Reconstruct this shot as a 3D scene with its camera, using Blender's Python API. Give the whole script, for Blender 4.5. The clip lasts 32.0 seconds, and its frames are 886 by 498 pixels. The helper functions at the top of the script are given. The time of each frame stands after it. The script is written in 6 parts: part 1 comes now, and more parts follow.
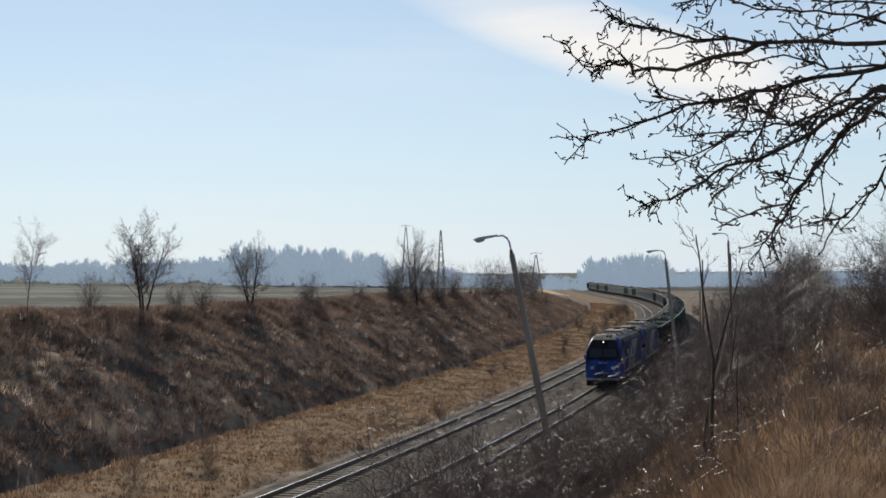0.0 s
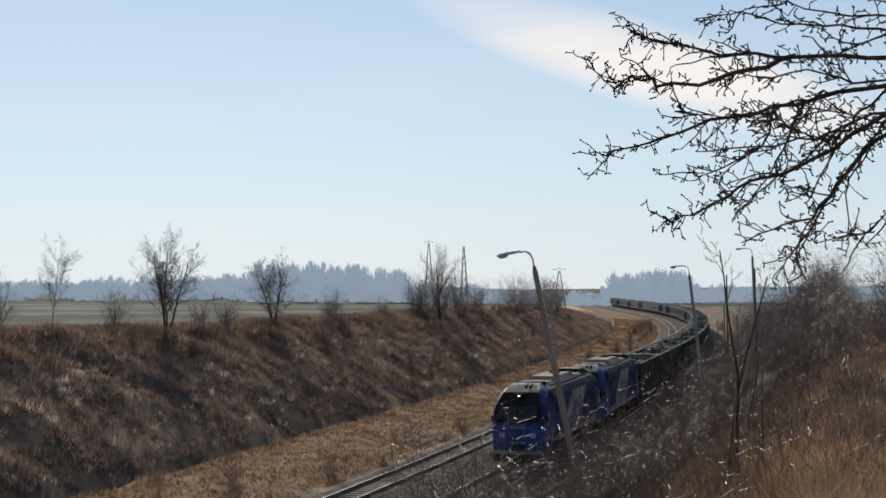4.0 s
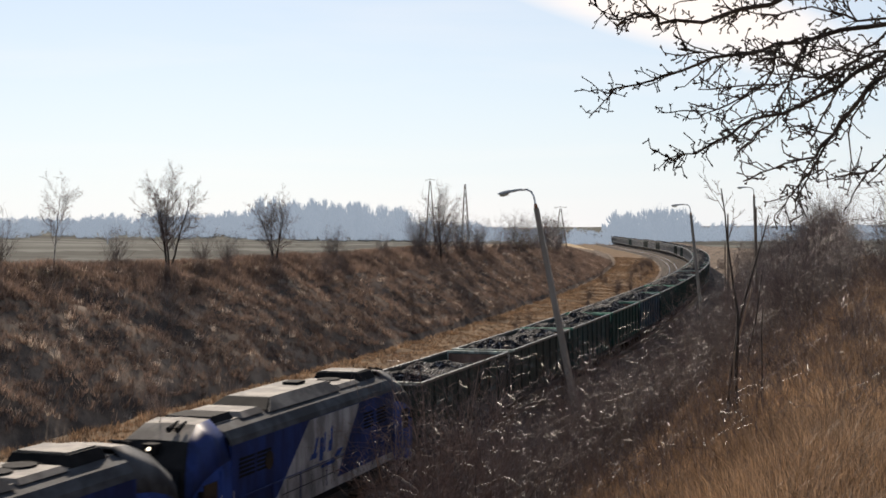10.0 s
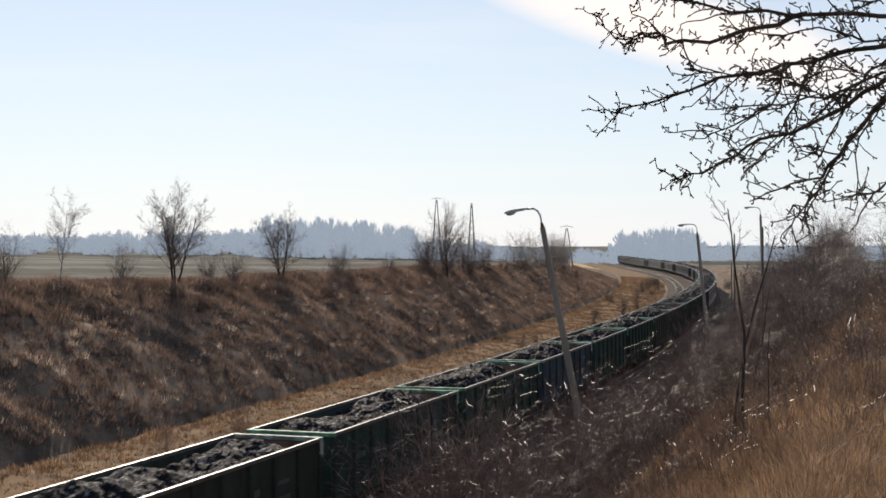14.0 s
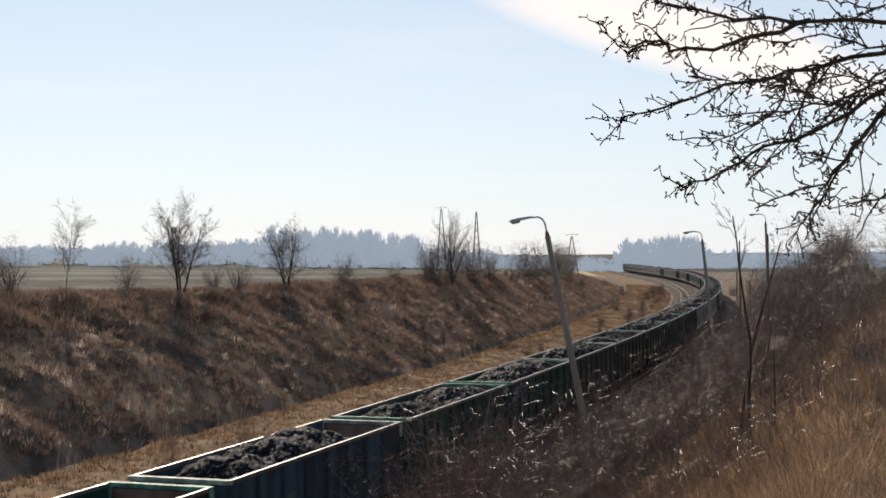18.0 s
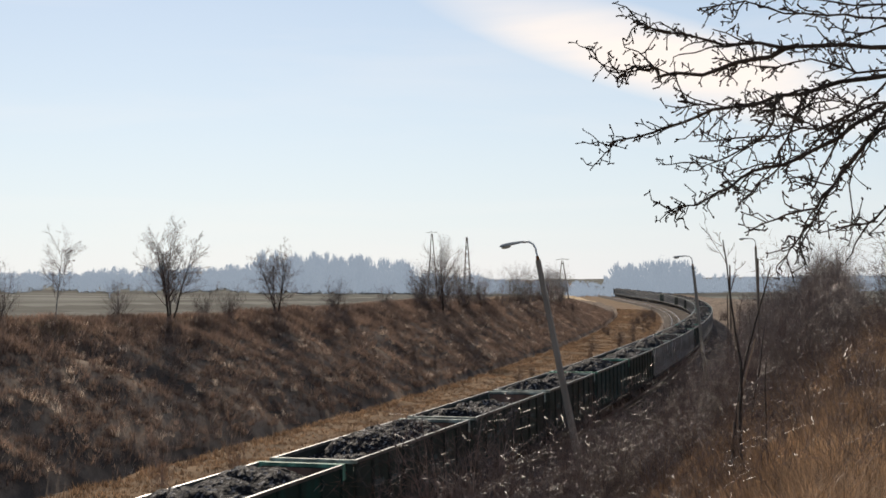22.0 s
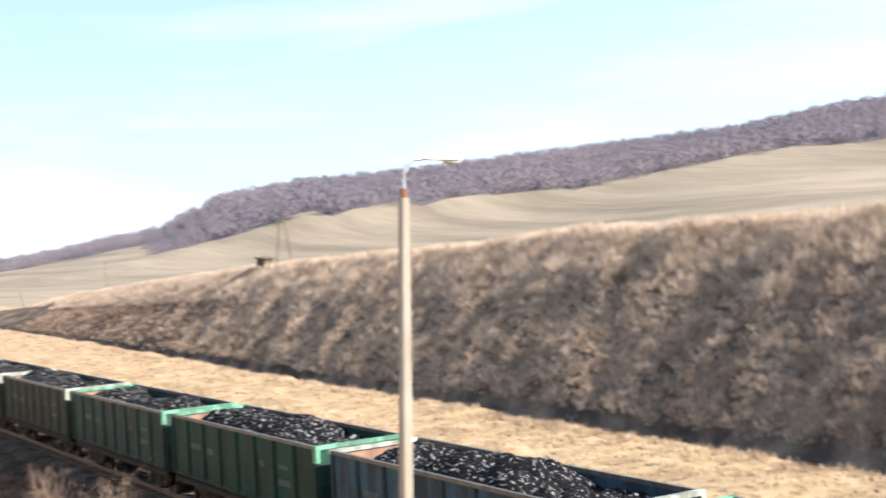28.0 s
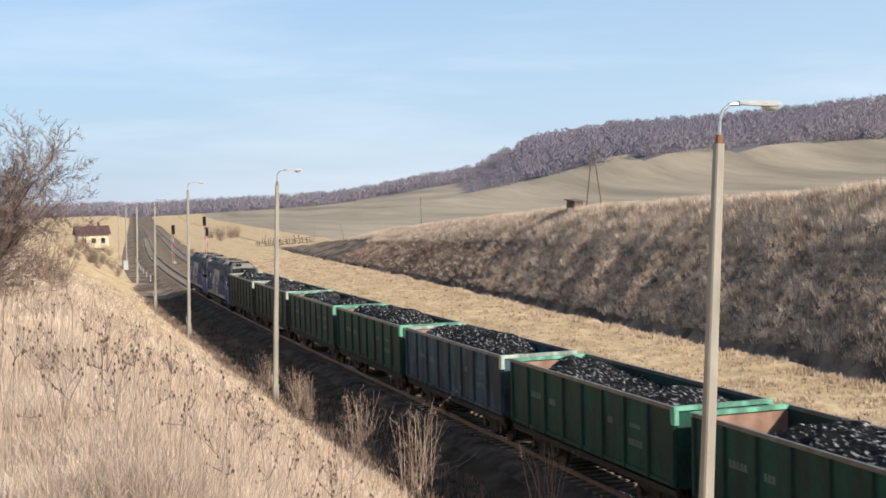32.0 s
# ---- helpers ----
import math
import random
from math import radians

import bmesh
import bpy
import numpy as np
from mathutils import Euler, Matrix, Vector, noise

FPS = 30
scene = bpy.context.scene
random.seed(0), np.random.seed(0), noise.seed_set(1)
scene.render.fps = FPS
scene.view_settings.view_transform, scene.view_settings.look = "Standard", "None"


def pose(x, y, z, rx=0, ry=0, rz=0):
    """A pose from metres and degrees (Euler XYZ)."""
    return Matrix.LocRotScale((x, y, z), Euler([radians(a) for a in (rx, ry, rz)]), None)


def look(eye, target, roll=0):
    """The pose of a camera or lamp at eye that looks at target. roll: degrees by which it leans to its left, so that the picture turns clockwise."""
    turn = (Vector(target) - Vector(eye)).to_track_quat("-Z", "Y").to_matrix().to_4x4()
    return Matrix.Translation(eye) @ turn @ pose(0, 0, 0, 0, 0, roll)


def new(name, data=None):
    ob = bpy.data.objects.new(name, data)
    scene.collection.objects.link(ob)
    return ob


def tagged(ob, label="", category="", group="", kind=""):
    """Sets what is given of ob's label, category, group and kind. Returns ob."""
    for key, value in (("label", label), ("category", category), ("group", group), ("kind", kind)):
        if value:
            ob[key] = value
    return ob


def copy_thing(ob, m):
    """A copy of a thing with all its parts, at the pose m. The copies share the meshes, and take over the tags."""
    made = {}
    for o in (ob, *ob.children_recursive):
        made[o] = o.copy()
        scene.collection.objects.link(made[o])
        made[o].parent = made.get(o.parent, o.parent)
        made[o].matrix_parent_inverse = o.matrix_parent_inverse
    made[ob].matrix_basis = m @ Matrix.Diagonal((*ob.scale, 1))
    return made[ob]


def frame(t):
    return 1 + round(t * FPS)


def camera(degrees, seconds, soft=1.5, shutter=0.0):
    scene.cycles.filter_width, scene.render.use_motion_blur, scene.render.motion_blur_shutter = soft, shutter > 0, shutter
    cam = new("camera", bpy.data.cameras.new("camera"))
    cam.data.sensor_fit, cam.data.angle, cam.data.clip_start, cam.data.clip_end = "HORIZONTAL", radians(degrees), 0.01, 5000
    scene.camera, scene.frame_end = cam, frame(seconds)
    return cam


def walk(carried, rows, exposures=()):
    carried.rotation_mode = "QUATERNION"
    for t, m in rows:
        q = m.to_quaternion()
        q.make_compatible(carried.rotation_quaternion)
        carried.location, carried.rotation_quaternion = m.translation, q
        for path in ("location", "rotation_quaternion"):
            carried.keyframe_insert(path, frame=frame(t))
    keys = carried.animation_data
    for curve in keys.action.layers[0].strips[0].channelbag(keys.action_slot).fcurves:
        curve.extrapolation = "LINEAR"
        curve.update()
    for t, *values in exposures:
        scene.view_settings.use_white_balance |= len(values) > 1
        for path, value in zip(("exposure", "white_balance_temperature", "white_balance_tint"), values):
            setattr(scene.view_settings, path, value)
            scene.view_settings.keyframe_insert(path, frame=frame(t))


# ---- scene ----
# ---- camera and its path ----
EYE = (0.0, 0.0, 9.52)
cam = camera(36.46, 32.0, soft=1.65, shutter=0.5)
TURNS = [  # seconds, heading, tilt, lean in degrees
    (0, -72.55, 0.95, -0.47), (0.5, -72.44, 1.01, -0.40), (1, -72.25, 1.19, -0.57),
    (1.5, -72.06, 1.10, -0.58), (2, -71.93, 1.10, -0.63), (2.5, -71.87, 1.31, -0.67),
    (3, -71.78, 1.53, -0.84), (3.5, -71.61, 1.82, -0.78), (5.5, -71.40, 0.38, 0.17),
    (6, -71.37, 0.19, 0.06), (6.5, -71.32, -0.01, -0.04), (7, -71.26, -0.23, 0.03),
    (7.5, -71.22, -0.42, -0.04), (8, -71.25, -0.61, -0.21), (8.5, -71.43, -0.74, -0.35),
    (9, -71.51, -0.85, -0.32), (9.5, -71.50, -0.94, -0.37), (10, -71.50, -1.00, -0.46),
    (10.5, -71.43, -0.91, -0.40), (11, -71.49, -0.77, -0.49), (11.5, -71.54, -0.78, -0.30),
    (12, -71.42, -0.78, -0.28), (12.5, -71.36, -0.65, -0.42), (13, -71.29, -0.47, -0.36),
    (13.5, -71.24, -0.37, -0.53), (14, -71.24, -0.20, -0.22), (14.5, -71.28, -0.12, -0.38),
    (16.5, -71.16, -0.15, -0.25), (17, -70.89, -0.33, -0.51), (17.5, -70.94, -0.18, -0.66),
    (18, -71.03, 0.18, -0.56), (18.5, -70.93, 0.43, -0.74), (19, -71.11, 0.77, -0.65),
    (19.5, -71.30, 0.86, -0.60), (20, -71.44, 0.78, -0.62), (20.5, -71.36, 0.83, -0.59),
    (21, -71.42, 0.93, -0.68), (21.5, -71.46, 1.09, -0.64), (22, -71.44, 1.24, -0.71),
    (22.5, -71.52, 1.38, -0.78), (22.8, -71.27, 1.38, -0.78), (23, -69.79, 1.28, -0.64),
    (23.5, -62.88, -0.08, -0.33), (23.6, -60.07, -0.50, -1.10), (24, -49.10, -2.60, -1.69),
    (24.2, -43.66, -4.00, -1.16), (24.5, -33.11, -6.41, -0.85), (25, -15.81, -7.12, -0.99),
    (25.5, 0.56, -6.06, -1.69), (26, 15.42, -4.46, -2.61), (26.5, 28.20, -3.56, -3.36),
    (27, 39.76, -3.29, -4.48), (27.3, 46.61, -2.28, -4.43), (28, 59.08, -0.38, -3.62),
    (28.5, 62.69, -0.25, -3.07), (29, 65.76, -0.13, -2.88), (29.5, 67.74, 0.12, -2.20),
    (30, 69.68, 0.27, -1.93), (30.5, 71.11, -0.28, -1.54), (31, 71.97, -1.44, -1.32),
    (31.5, 72.08, -1.92, -1.76), (32, 72.29, -2.19, -1.70),
]
walk(cam, [(t, pose(*EYE, 90 + p, 0, y) @ pose(0, 0, 0, 0, 0, r)) for t, y, p, r in TURNS],
     exposures=[(0, -0.02, 6500, 9), (2.5, 0.02, 6600, 10), (3.5, -0.04, 6600, 10), (6, 0.06, 7000, 13), (10, 0.2, 7100, 15), (17, 0.2, 7100, 15), (20, 0.1, 7100, 14), (22.5, 0.08, 7100, 14), (24.0, -0.1, 6900, 12), (26.5, 1.5, 6700, 12), (27.2, 1.48, 6700, 12), (28, 1.3, 6600, 12), (29, 1.02, 6600, 12), (30, 0.82, 6500, 11), (32, 0.6, 6500, 10)])

# ---- sky and sun ----
SUN_AZ, SUN_EL = 58.0, 29.0      # degrees from +Y towards +X, and above the horizon
world = bpy.data.worlds.new("winter_sky")
scene.world = world
world.use_nodes = True


def sky_nodes():
    nt = world.node_tree
    nt.nodes.clear()
    out = nt.nodes.new("ShaderNodeOutputWorld")
    bg = nt.nodes.new("ShaderNodeBackground")
    sky = nt.nodes.new("ShaderNodeTexSky")
    sky.sky_type = "NISHITA"
    sky.sun_disc = False
    sky.sun_elevation, sky.sun_rotation = radians(SUN_EL), radians(SUN_AZ)
    sky.air_density, sky.dust_density, sky.ozone_density = 1.0, 0.1, 2.5
    bg.inputs["Strength"].default_value = 0.09
    # thin high cloud drawn out along the horizon
    co = nt.nodes.new("ShaderNodeTexCoord")
    mp = nt.nodes.new("ShaderNodeMapping")
    mp.inputs["Scale"].default_value = (1.6, 1.6, 13.0)
    mp.inputs["Rotation"].default_value = (0.10, 0.05, 0.3)
    ns = nt.nodes.new("ShaderNodeTexNoise")
    ns.inputs["Scale"].default_value = 1.7
    ns.inputs["Detail"].default_value = 6.0
    ns.inputs["Roughness"].default_value = 0.52
    ns.inputs["Distortion"].default_value = 0.35
    rp = nt.nodes.new("ShaderNodeValToRGB")
    rp.color_ramp.elements[0].position, rp.color_ramp.elements[1].position = 0.44, 0.72
    rp.color_ramp.elements[0].color, rp.color_ramp.elements[1].color = (0, 0, 0, 1), (0.45, 0.45, 0.45, 1)
    mix = nt.nodes.new("ShaderNodeMixRGB")
    mix.inputs["Color2"].default_value = (10.5, 10.2, 10.0, 1)
    # pale veil that thickens towards the horizon and towards the sun
    def math_node(op, a, b, clamp=False):
        n = nt.nodes.new("ShaderNodeMath")
        n.operation, n.use_clamp = op, clamp
        for i, v in enumerate((a, b)):
            if isinstance(v, (int, float)):
                n.inputs[i].default_value = v
            else:
                nt.links.new(v, n.inputs[i])
        return n.outputs[0]
    def dot_node(v):
        n = nt.nodes.new("ShaderNodeVectorMath")
        n.operation = "DOT_PRODUCT"
        nt.links.new(co.outputs["Generated"], n.inputs[0])
        n.inputs[1].default_value = v
        return n.outputs["Value"]
    height = dot_node((0, 0, 1))
    sunward = dot_node((math.sin(radians(SUN_AZ)), math.cos(radians(SUN_AZ)), 0.0))
    veil = nt.nodes.new("ShaderNodeMapRange")
    veil.inputs["From Min"].default_value, veil.inputs["From Max"].default_value = 0.0, 0.30
    veil.inputs["To Min"].default_value, veil.inputs["To Max"].default_value = 0.82, 0.22
    nt.links.new(height, veil.inputs["Value"])
    tone = nt.nodes.new("ShaderNodeMixRGB")
    tone.inputs["Color1"].default_value = (2.3, 3.5, 5.5, 1)
    tone.inputs["Color2"].default_value = (7.4, 8.8, 10.4, 1)
    nt.links.new(math_node("MULTIPLY_ADD", sunward, 0.5, True), tone.inputs["Fac"])
    tone.inputs["Fac"].links[0].from_node.inputs[2].default_value = 0.5
    hz = nt.nodes.new("ShaderNodeMixRGB")
    nt.links.new(veil.outputs["Result"], hz.inputs["Fac"])
    nt.links.new(sky.outputs["Color"], hz.inputs["Color1"])
    nt.links.new(tone.outputs["Color"], hz.inputs["Color2"])
    # one longer streak of cloud above the curve of the line
    along = dot_node((0.174, -0.985, 0.0))
    rise = math_node("ADD", math_node("MULTIPLY", along, 0.32), math_node("ADD", height, -0.163))
    ea = math_node("POWER", math_node("DIVIDE", math_node("ADD", along, -0.01), 0.19), 2.0)
    eb = math_node("POWER", math_node("DIVIDE", rise, 0.034), 2.0)
    core = math_node("SUBTRACT", 1.0, math_node("ADD", ea, eb), True)
    core = math_node("MULTIPLY", core, math_node("GREATER_THAN", dot_node((0.985, 0.174, 0.0)), 0.3))
    nt.links.new(co.outputs["Generated"], mp.inputs["Vector"])
    nt.links.new(mp.outputs["Vector"], ns.inputs["Vector"])
    nt.links.new(ns.outputs["Fac"], rp.inputs["Fac"])
    nt.links.new(math_node("ADD", math_node("MULTIPLY", core, math_node("MULTIPLY", ns.outputs["Fac"], 2.1)), math_node("MULTIPLY", rp.outputs["Color"], 0.4), True), mix.inputs["Fac"])
    nt.links.new(hz.outputs["Color"], mix.inputs["Color1"])
    nt.links.new(mix.outputs["Color"], bg.inputs["Color"])
    nt.links.new(bg.outputs["Background"], out.inputs["Surface"])


sky_nodes()
sun = new("sun", bpy.data.lights.new("sun", "SUN"))
sun.data.energy, sun.data.angle, sun.data.color = 5.0, radians(0.55), (1.0, 0.93, 0.82)
_a, _e = radians(SUN_AZ), radians(SUN_EL)
SUN_DIR = Vector((math.sin(_a) * math.cos(_e), math.cos(_a) * math.cos(_e), math.sin(_e)))
sun.matrix_world = look(SUN_DIR * 300, (0, 0, 0))

# ---- materials ----
MATS = {}


def mat(name, base, rough=0.85, metal=0.0, dark=None, scale=4.0, fine=40.0, bump=0.3, spread=0.12, stretch=(1, 1, 1),
        rnd=0.0, islands=0.0, contrast=0.5, coord="Object", spec=0.3, translucent=0.0):
    """Two scales of noise between two colours, with relief; rnd varies it from object to object, islands from piece to piece."""
    if name in MATS:
        return MATS[name]
    m = bpy.data.materials.new(name)
    MATS[name] = m
    m.use_nodes = True
    nt = m.node_tree
    N, Lk = nt.nodes, nt.links
    bs = N["Principled BSDF"]
    bs.inputs["Roughness"].default_value = rough
    bs.inputs["Metallic"].default_value = metal
    bs.inputs["Specular IOR Level"].default_value = spec
    co = N.new("ShaderNodeTexCoord")
    mp = N.new("ShaderNodeMapping")
    mp.inputs["Scale"].default_value = stretch
    Lk.new(co.outputs[coord], mp.inputs["Vector"])
    n1, n2 = N.new("ShaderNodeTexNoise"), N.new("ShaderNodeTexNoise")
    n1.inputs["Scale"].default_value, n2.inputs["Scale"].default_value = scale, fine
    n1.inputs["Detail"].default_value, n2.inputs["Detail"].default_value = 5.0, 3.0
    Lk.new(mp.outputs["Vector"], n1.inputs["Vector"])
    Lk.new(mp.outputs["Vector"], n2.inputs["Vector"])
    dark = dark or tuple(c * 0.55 for c in base)
    ramp = N.new("ShaderNodeValToRGB")
    ramp.color_ramp.elements[0].position = 0.5 - contrast * 0.5 + 0.1
    ramp.color_ramp.elements[1].position = 0.5 + contrast * 0.5 - 0.05
    ramp.color_ramp.elements[0].color = (*dark, 1)
    ramp.color_ramp.elements[1].color = (*base, 1)
    Lk.new(n1.outputs["Fac"], ramp.inputs["Fac"])
    hsv = N.new("ShaderNodeHueSaturation")
    Lk.new(ramp.outputs["Color"], hsv.inputs["Color"])
    mth = N.new("ShaderNodeMath")
    mth.operation = "MULTIPLY_ADD"
    mth.inputs[1].default_value, mth.inputs[2].default_value = spread * 2, 1.0 - spread
    Lk.new(n2.outputs["Fac"], mth.inputs[0])
    val = mth.outputs[0]
    for amount, node, socket in ((rnd, "ShaderNodeObjectInfo", "Random"), (islands, "ShaderNodeNewGeometry", "Random Per Island")):
        if amount:
            src = N.new(node)
            m2, m3 = N.new("ShaderNodeMath"), N.new("ShaderNodeMath")
            m2.operation, m3.operation = "MULTIPLY_ADD", "MULTIPLY"
            m2.inputs[1].default_value, m2.inputs[2].default_value = amount * 2, 1.0 - amount
            Lk.new(src.outputs[socket], m2.inputs[0])
            Lk.new(m2.outputs[0], m3.inputs[0])
            Lk.new(val, m3.inputs[1])
            val = m3.outputs[0]
    Lk.new(val, hsv.inputs["Value"])
    Lk.new(hsv.outputs["Color"], bs.inputs["Base Color"])
    if bump:
        bp = N.new("ShaderNodeBump")
        bp.inputs["Strength"].default_value = bump
        bp.inputs["Distance"].default_value = 0.02
        Lk.new(n2.outputs["Fac"], bp.inputs["Height"])
        Lk.new(bp.outputs["Normal"], bs.inputs["Normal"])
    if translucent:
        tr, ad = N.new("ShaderNodeBsdfTranslucent"), N.new("ShaderNodeMixShader")
        ad.inputs["Fac"].default_value = translucent
        Lk.new(hsv.outputs["Color"], tr.inputs["Color"])
        Lk.new(bs.outputs["BSDF"], ad.inputs[1])
        Lk.new(tr.outputs["BSDF"], ad.inputs[2])
        Lk.new(ad.outputs["Shader"], N["Material Output"].inputs["Surface"])
    return m


def plain(name, base, rough=0.5, metal=0.0):
    return mat(name, base, rough, metal, scale=3.0, fine=60.0, bump=0.05, spread=0.05, dark=tuple(c * 0.8 for c in base))


# ditch soil darkened in colour to deepen the train's shadow
DITCH = mat("shaded_ditch", (0.085, 0.066, 0.048), 0.95, dark=(0.028, 0.023, 0.018), scale=0.8, fine=9.0, bump=1.0, spread=0.3, spec=0.04)
# turf of the sunward side, browned to carry its backlit tone
STRAW_B = mat("backlit_brown_turf", (0.25, 0.165, 0.095), 0.95, dark=(0.11, 0.075, 0.047), scale=0.6, fine=11.0, bump=1.0, spread=0.3, contrast=0.6, spec=0.04)
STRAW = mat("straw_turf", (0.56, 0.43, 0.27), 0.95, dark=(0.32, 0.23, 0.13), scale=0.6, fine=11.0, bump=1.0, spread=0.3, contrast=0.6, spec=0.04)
# grey-green fields, their backlit darkness towards the sun put into the colour
FIELD_G = mat("backlit_fields", (0.135, 0.14, 0.12), 0.95, dark=(0.05, 0.05, 0.042), scale=0.6, fine=6.0, bump=0.6, spread=0.12, stretch=(0.06, 0.005, 0.02), contrast=0.26, spec=0.04)
FIELDS = mat("winter_fields", (0.37, 0.31, 0.235), 0.95, dark=(0.20, 0.17, 0.13), scale=0.6, fine=6.0, bump=0.6, spread=0.2, stretch=(0.007, 0.05, 0.02), contrast=0.5, spec=0.04)
EARTH = mat("dry_turf", (0.25, 0.188, 0.138), 0.95, dark=(0.085, 0.067, 0.054), scale=0.45, fine=9.0, bump=1.0, spread=0.4, contrast=0.4, spec=0.04)
BALLAST_P = mat("pale_ballast", (0.23, 0.175, 0.125), 0.95, dark=(0.11, 0.085, 0.065), scale=0.4, fine=12.0, bump=1.0, spread=0.3, spec=0.04)
# soil brown with the ditch's own shade mixed into it
SOIL = mat("shaded_soil", (0.15, 0.11, 0.08), 0.95, dark=(0.07, 0.053, 0.042), scale=1.2, fine=9.0, bump=1.0, spread=0.3, spec=0.04)
# woods floor in the same hazed tone as the far trees
LITTER = mat("hazed_litter", (0.17, 0.15, 0.155), 0.95, dark=(0.12, 0.11, 0.12), scale=0.02, fine=0.3, bump=0.3, spec=0.03)
BALLAST = mat("ballast", (0.11, 0.088, 0.07), 0.95, dark=(0.035, 0.03, 0.027), scale=1.0, fine=18.0, bump=1.0, spread=0.4, spec=0.04)
SLEEPER = mat("sleeper", (0.19, 0.15, 0.115), 0.9, scale=2.0, fine=20.0, rnd=0.2)
RAIL = mat("rail_rust", (0.16, 0.10, 0.07), 0.55, 0.5, scale=2.0, fine=30.0)
RAIL_TOP = plain("rail_head", (0.62, 0.62, 0.64), 0.22, 1.0)
CONCRETE = mat("concrete", (0.34, 0.305, 0.255), 0.9, dark=(0.21, 0.185, 0.15), scale=1.6, fine=35.0, bump=0.3, stretch=(1, 1, 0.3), rnd=0.08)
GALV = mat("galvanised", (0.60, 0.61, 0.62), 0.4, 0.7, scale=6.0, rnd=0.05)
RUST = mat("rust", (0.30, 0.13, 0.06), 0.85, scale=8.0)
LAMP_SHELL = plain("lamp_shell", (0.42, 0.42, 0.40), 0.45, 0.2)
LAMP_BOWL = plain("lamp_bowl", (0.55, 0.57, 0.48), 0.25)
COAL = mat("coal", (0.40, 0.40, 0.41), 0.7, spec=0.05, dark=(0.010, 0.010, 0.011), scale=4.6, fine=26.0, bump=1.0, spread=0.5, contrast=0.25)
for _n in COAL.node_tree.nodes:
    if _n.type == "VALTORGB":      # pale patches stand in for the coal's glints
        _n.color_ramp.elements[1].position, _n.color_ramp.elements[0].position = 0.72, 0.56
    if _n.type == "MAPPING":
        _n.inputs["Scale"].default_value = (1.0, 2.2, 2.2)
UNDER = mat("underframe", (0.035, 0.031, 0.028), 0.8, scale=3.0)
WHEEL = mat("wheel_steel", (0.11, 0.08, 0.065), 0.6, 0.5, scale=6.0)
INNER = mat("inner_rust", (0.32, 0.19, 0.14), 0.85, dark=(0.17, 0.095, 0.065), scale=1.5)


def paint(name, base, grime=(0.05, 0.045, 0.04), **k):
    return mat(name, base, k.pop("rough", 0.6), dark=k.pop("dark", tuple(0.4 * a + 0.3 * b for a, b in zip(base, grime))), scale=1.1, fine=9.0,
               bump=0.08, spread=0.28, stretch=(1.6, 1.6, 0.55), contrast=0.36, spec=k.pop("spec", 0.1), **k)


GREEN = paint("wagon_green", (0.015, 0.064, 0.05), spec=0.12)
GREEN2 = paint("wagon_dark_green", (0.046, 0.060, 0.048), spec=0.12)
BLUEGREY = paint("wagon_blue_grey", (0.05, 0.10, 0.135), dark=(0.035, 0.045, 0.055))
TEAL = paint("wagon_teal", (0.04, 0.075, 0.068))
MINT = paint("beam_mint", (0.17, 0.42, 0.29))
PALE = paint("beam_pale", (0.45, 0.50, 0.43))
# grey lightened so the far wagons carry haze and sunlight in their paint
WAGON_GREY = paint("wagon_haze_grey", (0.48, 0.47, 0.44))
RIM = mat("worn_rim", (0.14, 0.14, 0.125), 0.42, spec=0.35, dark=(0.07, 0.06, 0.05), scale=2.0, fine=20.0, bump=0.1)
STENCIL = plain("stencil_white", (0.11, 0.14, 0.13), 0.8)
L_BLUE = paint("loco_blue", (0.03, 0.075, 0.29), dark=(0.018, 0.04, 0.14), rough=0.5, spec=0.1)
L_DARK = paint("loco_dark_blue", (0.018, 0.04, 0.16), dark=(0.012, 0.022, 0.075), rough=0.55, spec=0.12)
L_WHITE = paint("loco_white", (0.44, 0.43, 0.42), rough=0.6, spec=0.12)
L_ROOF = mat("loco_roof", (0.22, 0.195, 0.165), 0.72, spec=0.12, dark=(0.08, 0.072, 0.065), scale=0.9, fine=14.0, contrast=0.3, spread=0.25)
L_CAP = mat("loco_cab_roof", (0.085, 0.09, 0.095), 0.75, spec=0.1, dark=(0.045, 0.045, 0.047), scale=1.2, fine=14.0, contrast=0.35, spread=0.2)
L_BLACK = mat("loco_black", (0.025, 0.024, 0.024), 0.85, dark=(0.012, 0.012, 0.012), spec=0.06, scale=2.0)
GLASS = plain("dark_glass", (0.015, 0.018, 0.022), 0.06)
LIT = plain("lit_lens", (0.9, 0.85, 0.7), 0.3)
LIT.node_tree.nodes["Principled BSDF"].inputs["Emission Color"].default_value = (1.0, 0.9, 0.7, 1)
LIT.node_tree.nodes["Principled BSDF"].inputs["Emission Strength"].default_value = 2.5

# ---- mesh helpers ----


def part(name, bm, material, parent=None, label="", smooth=False):
    me = bpy.data.meshes.new(name)
    bmesh.ops.recalc_face_normals(bm, faces=bm.faces)
    bm.to_mesh(me)
    bm.free()
    me.materials.append(material)
    if smooth:
        me.polygons.foreach_set("use_smooth", [True] * len(me.polygons))
    ob = new(name, me)
    if parent is not None:
        ob.parent = parent
    if label:
        ob["label"] = label
    return ob


def share(name, ob, parent, m=None):
    """Another object on the mesh of ob, under parent, at m."""
    o = new(name, ob.data)
    o.parent = parent
    if m is not None:
        o.matrix_basis = m
    return o


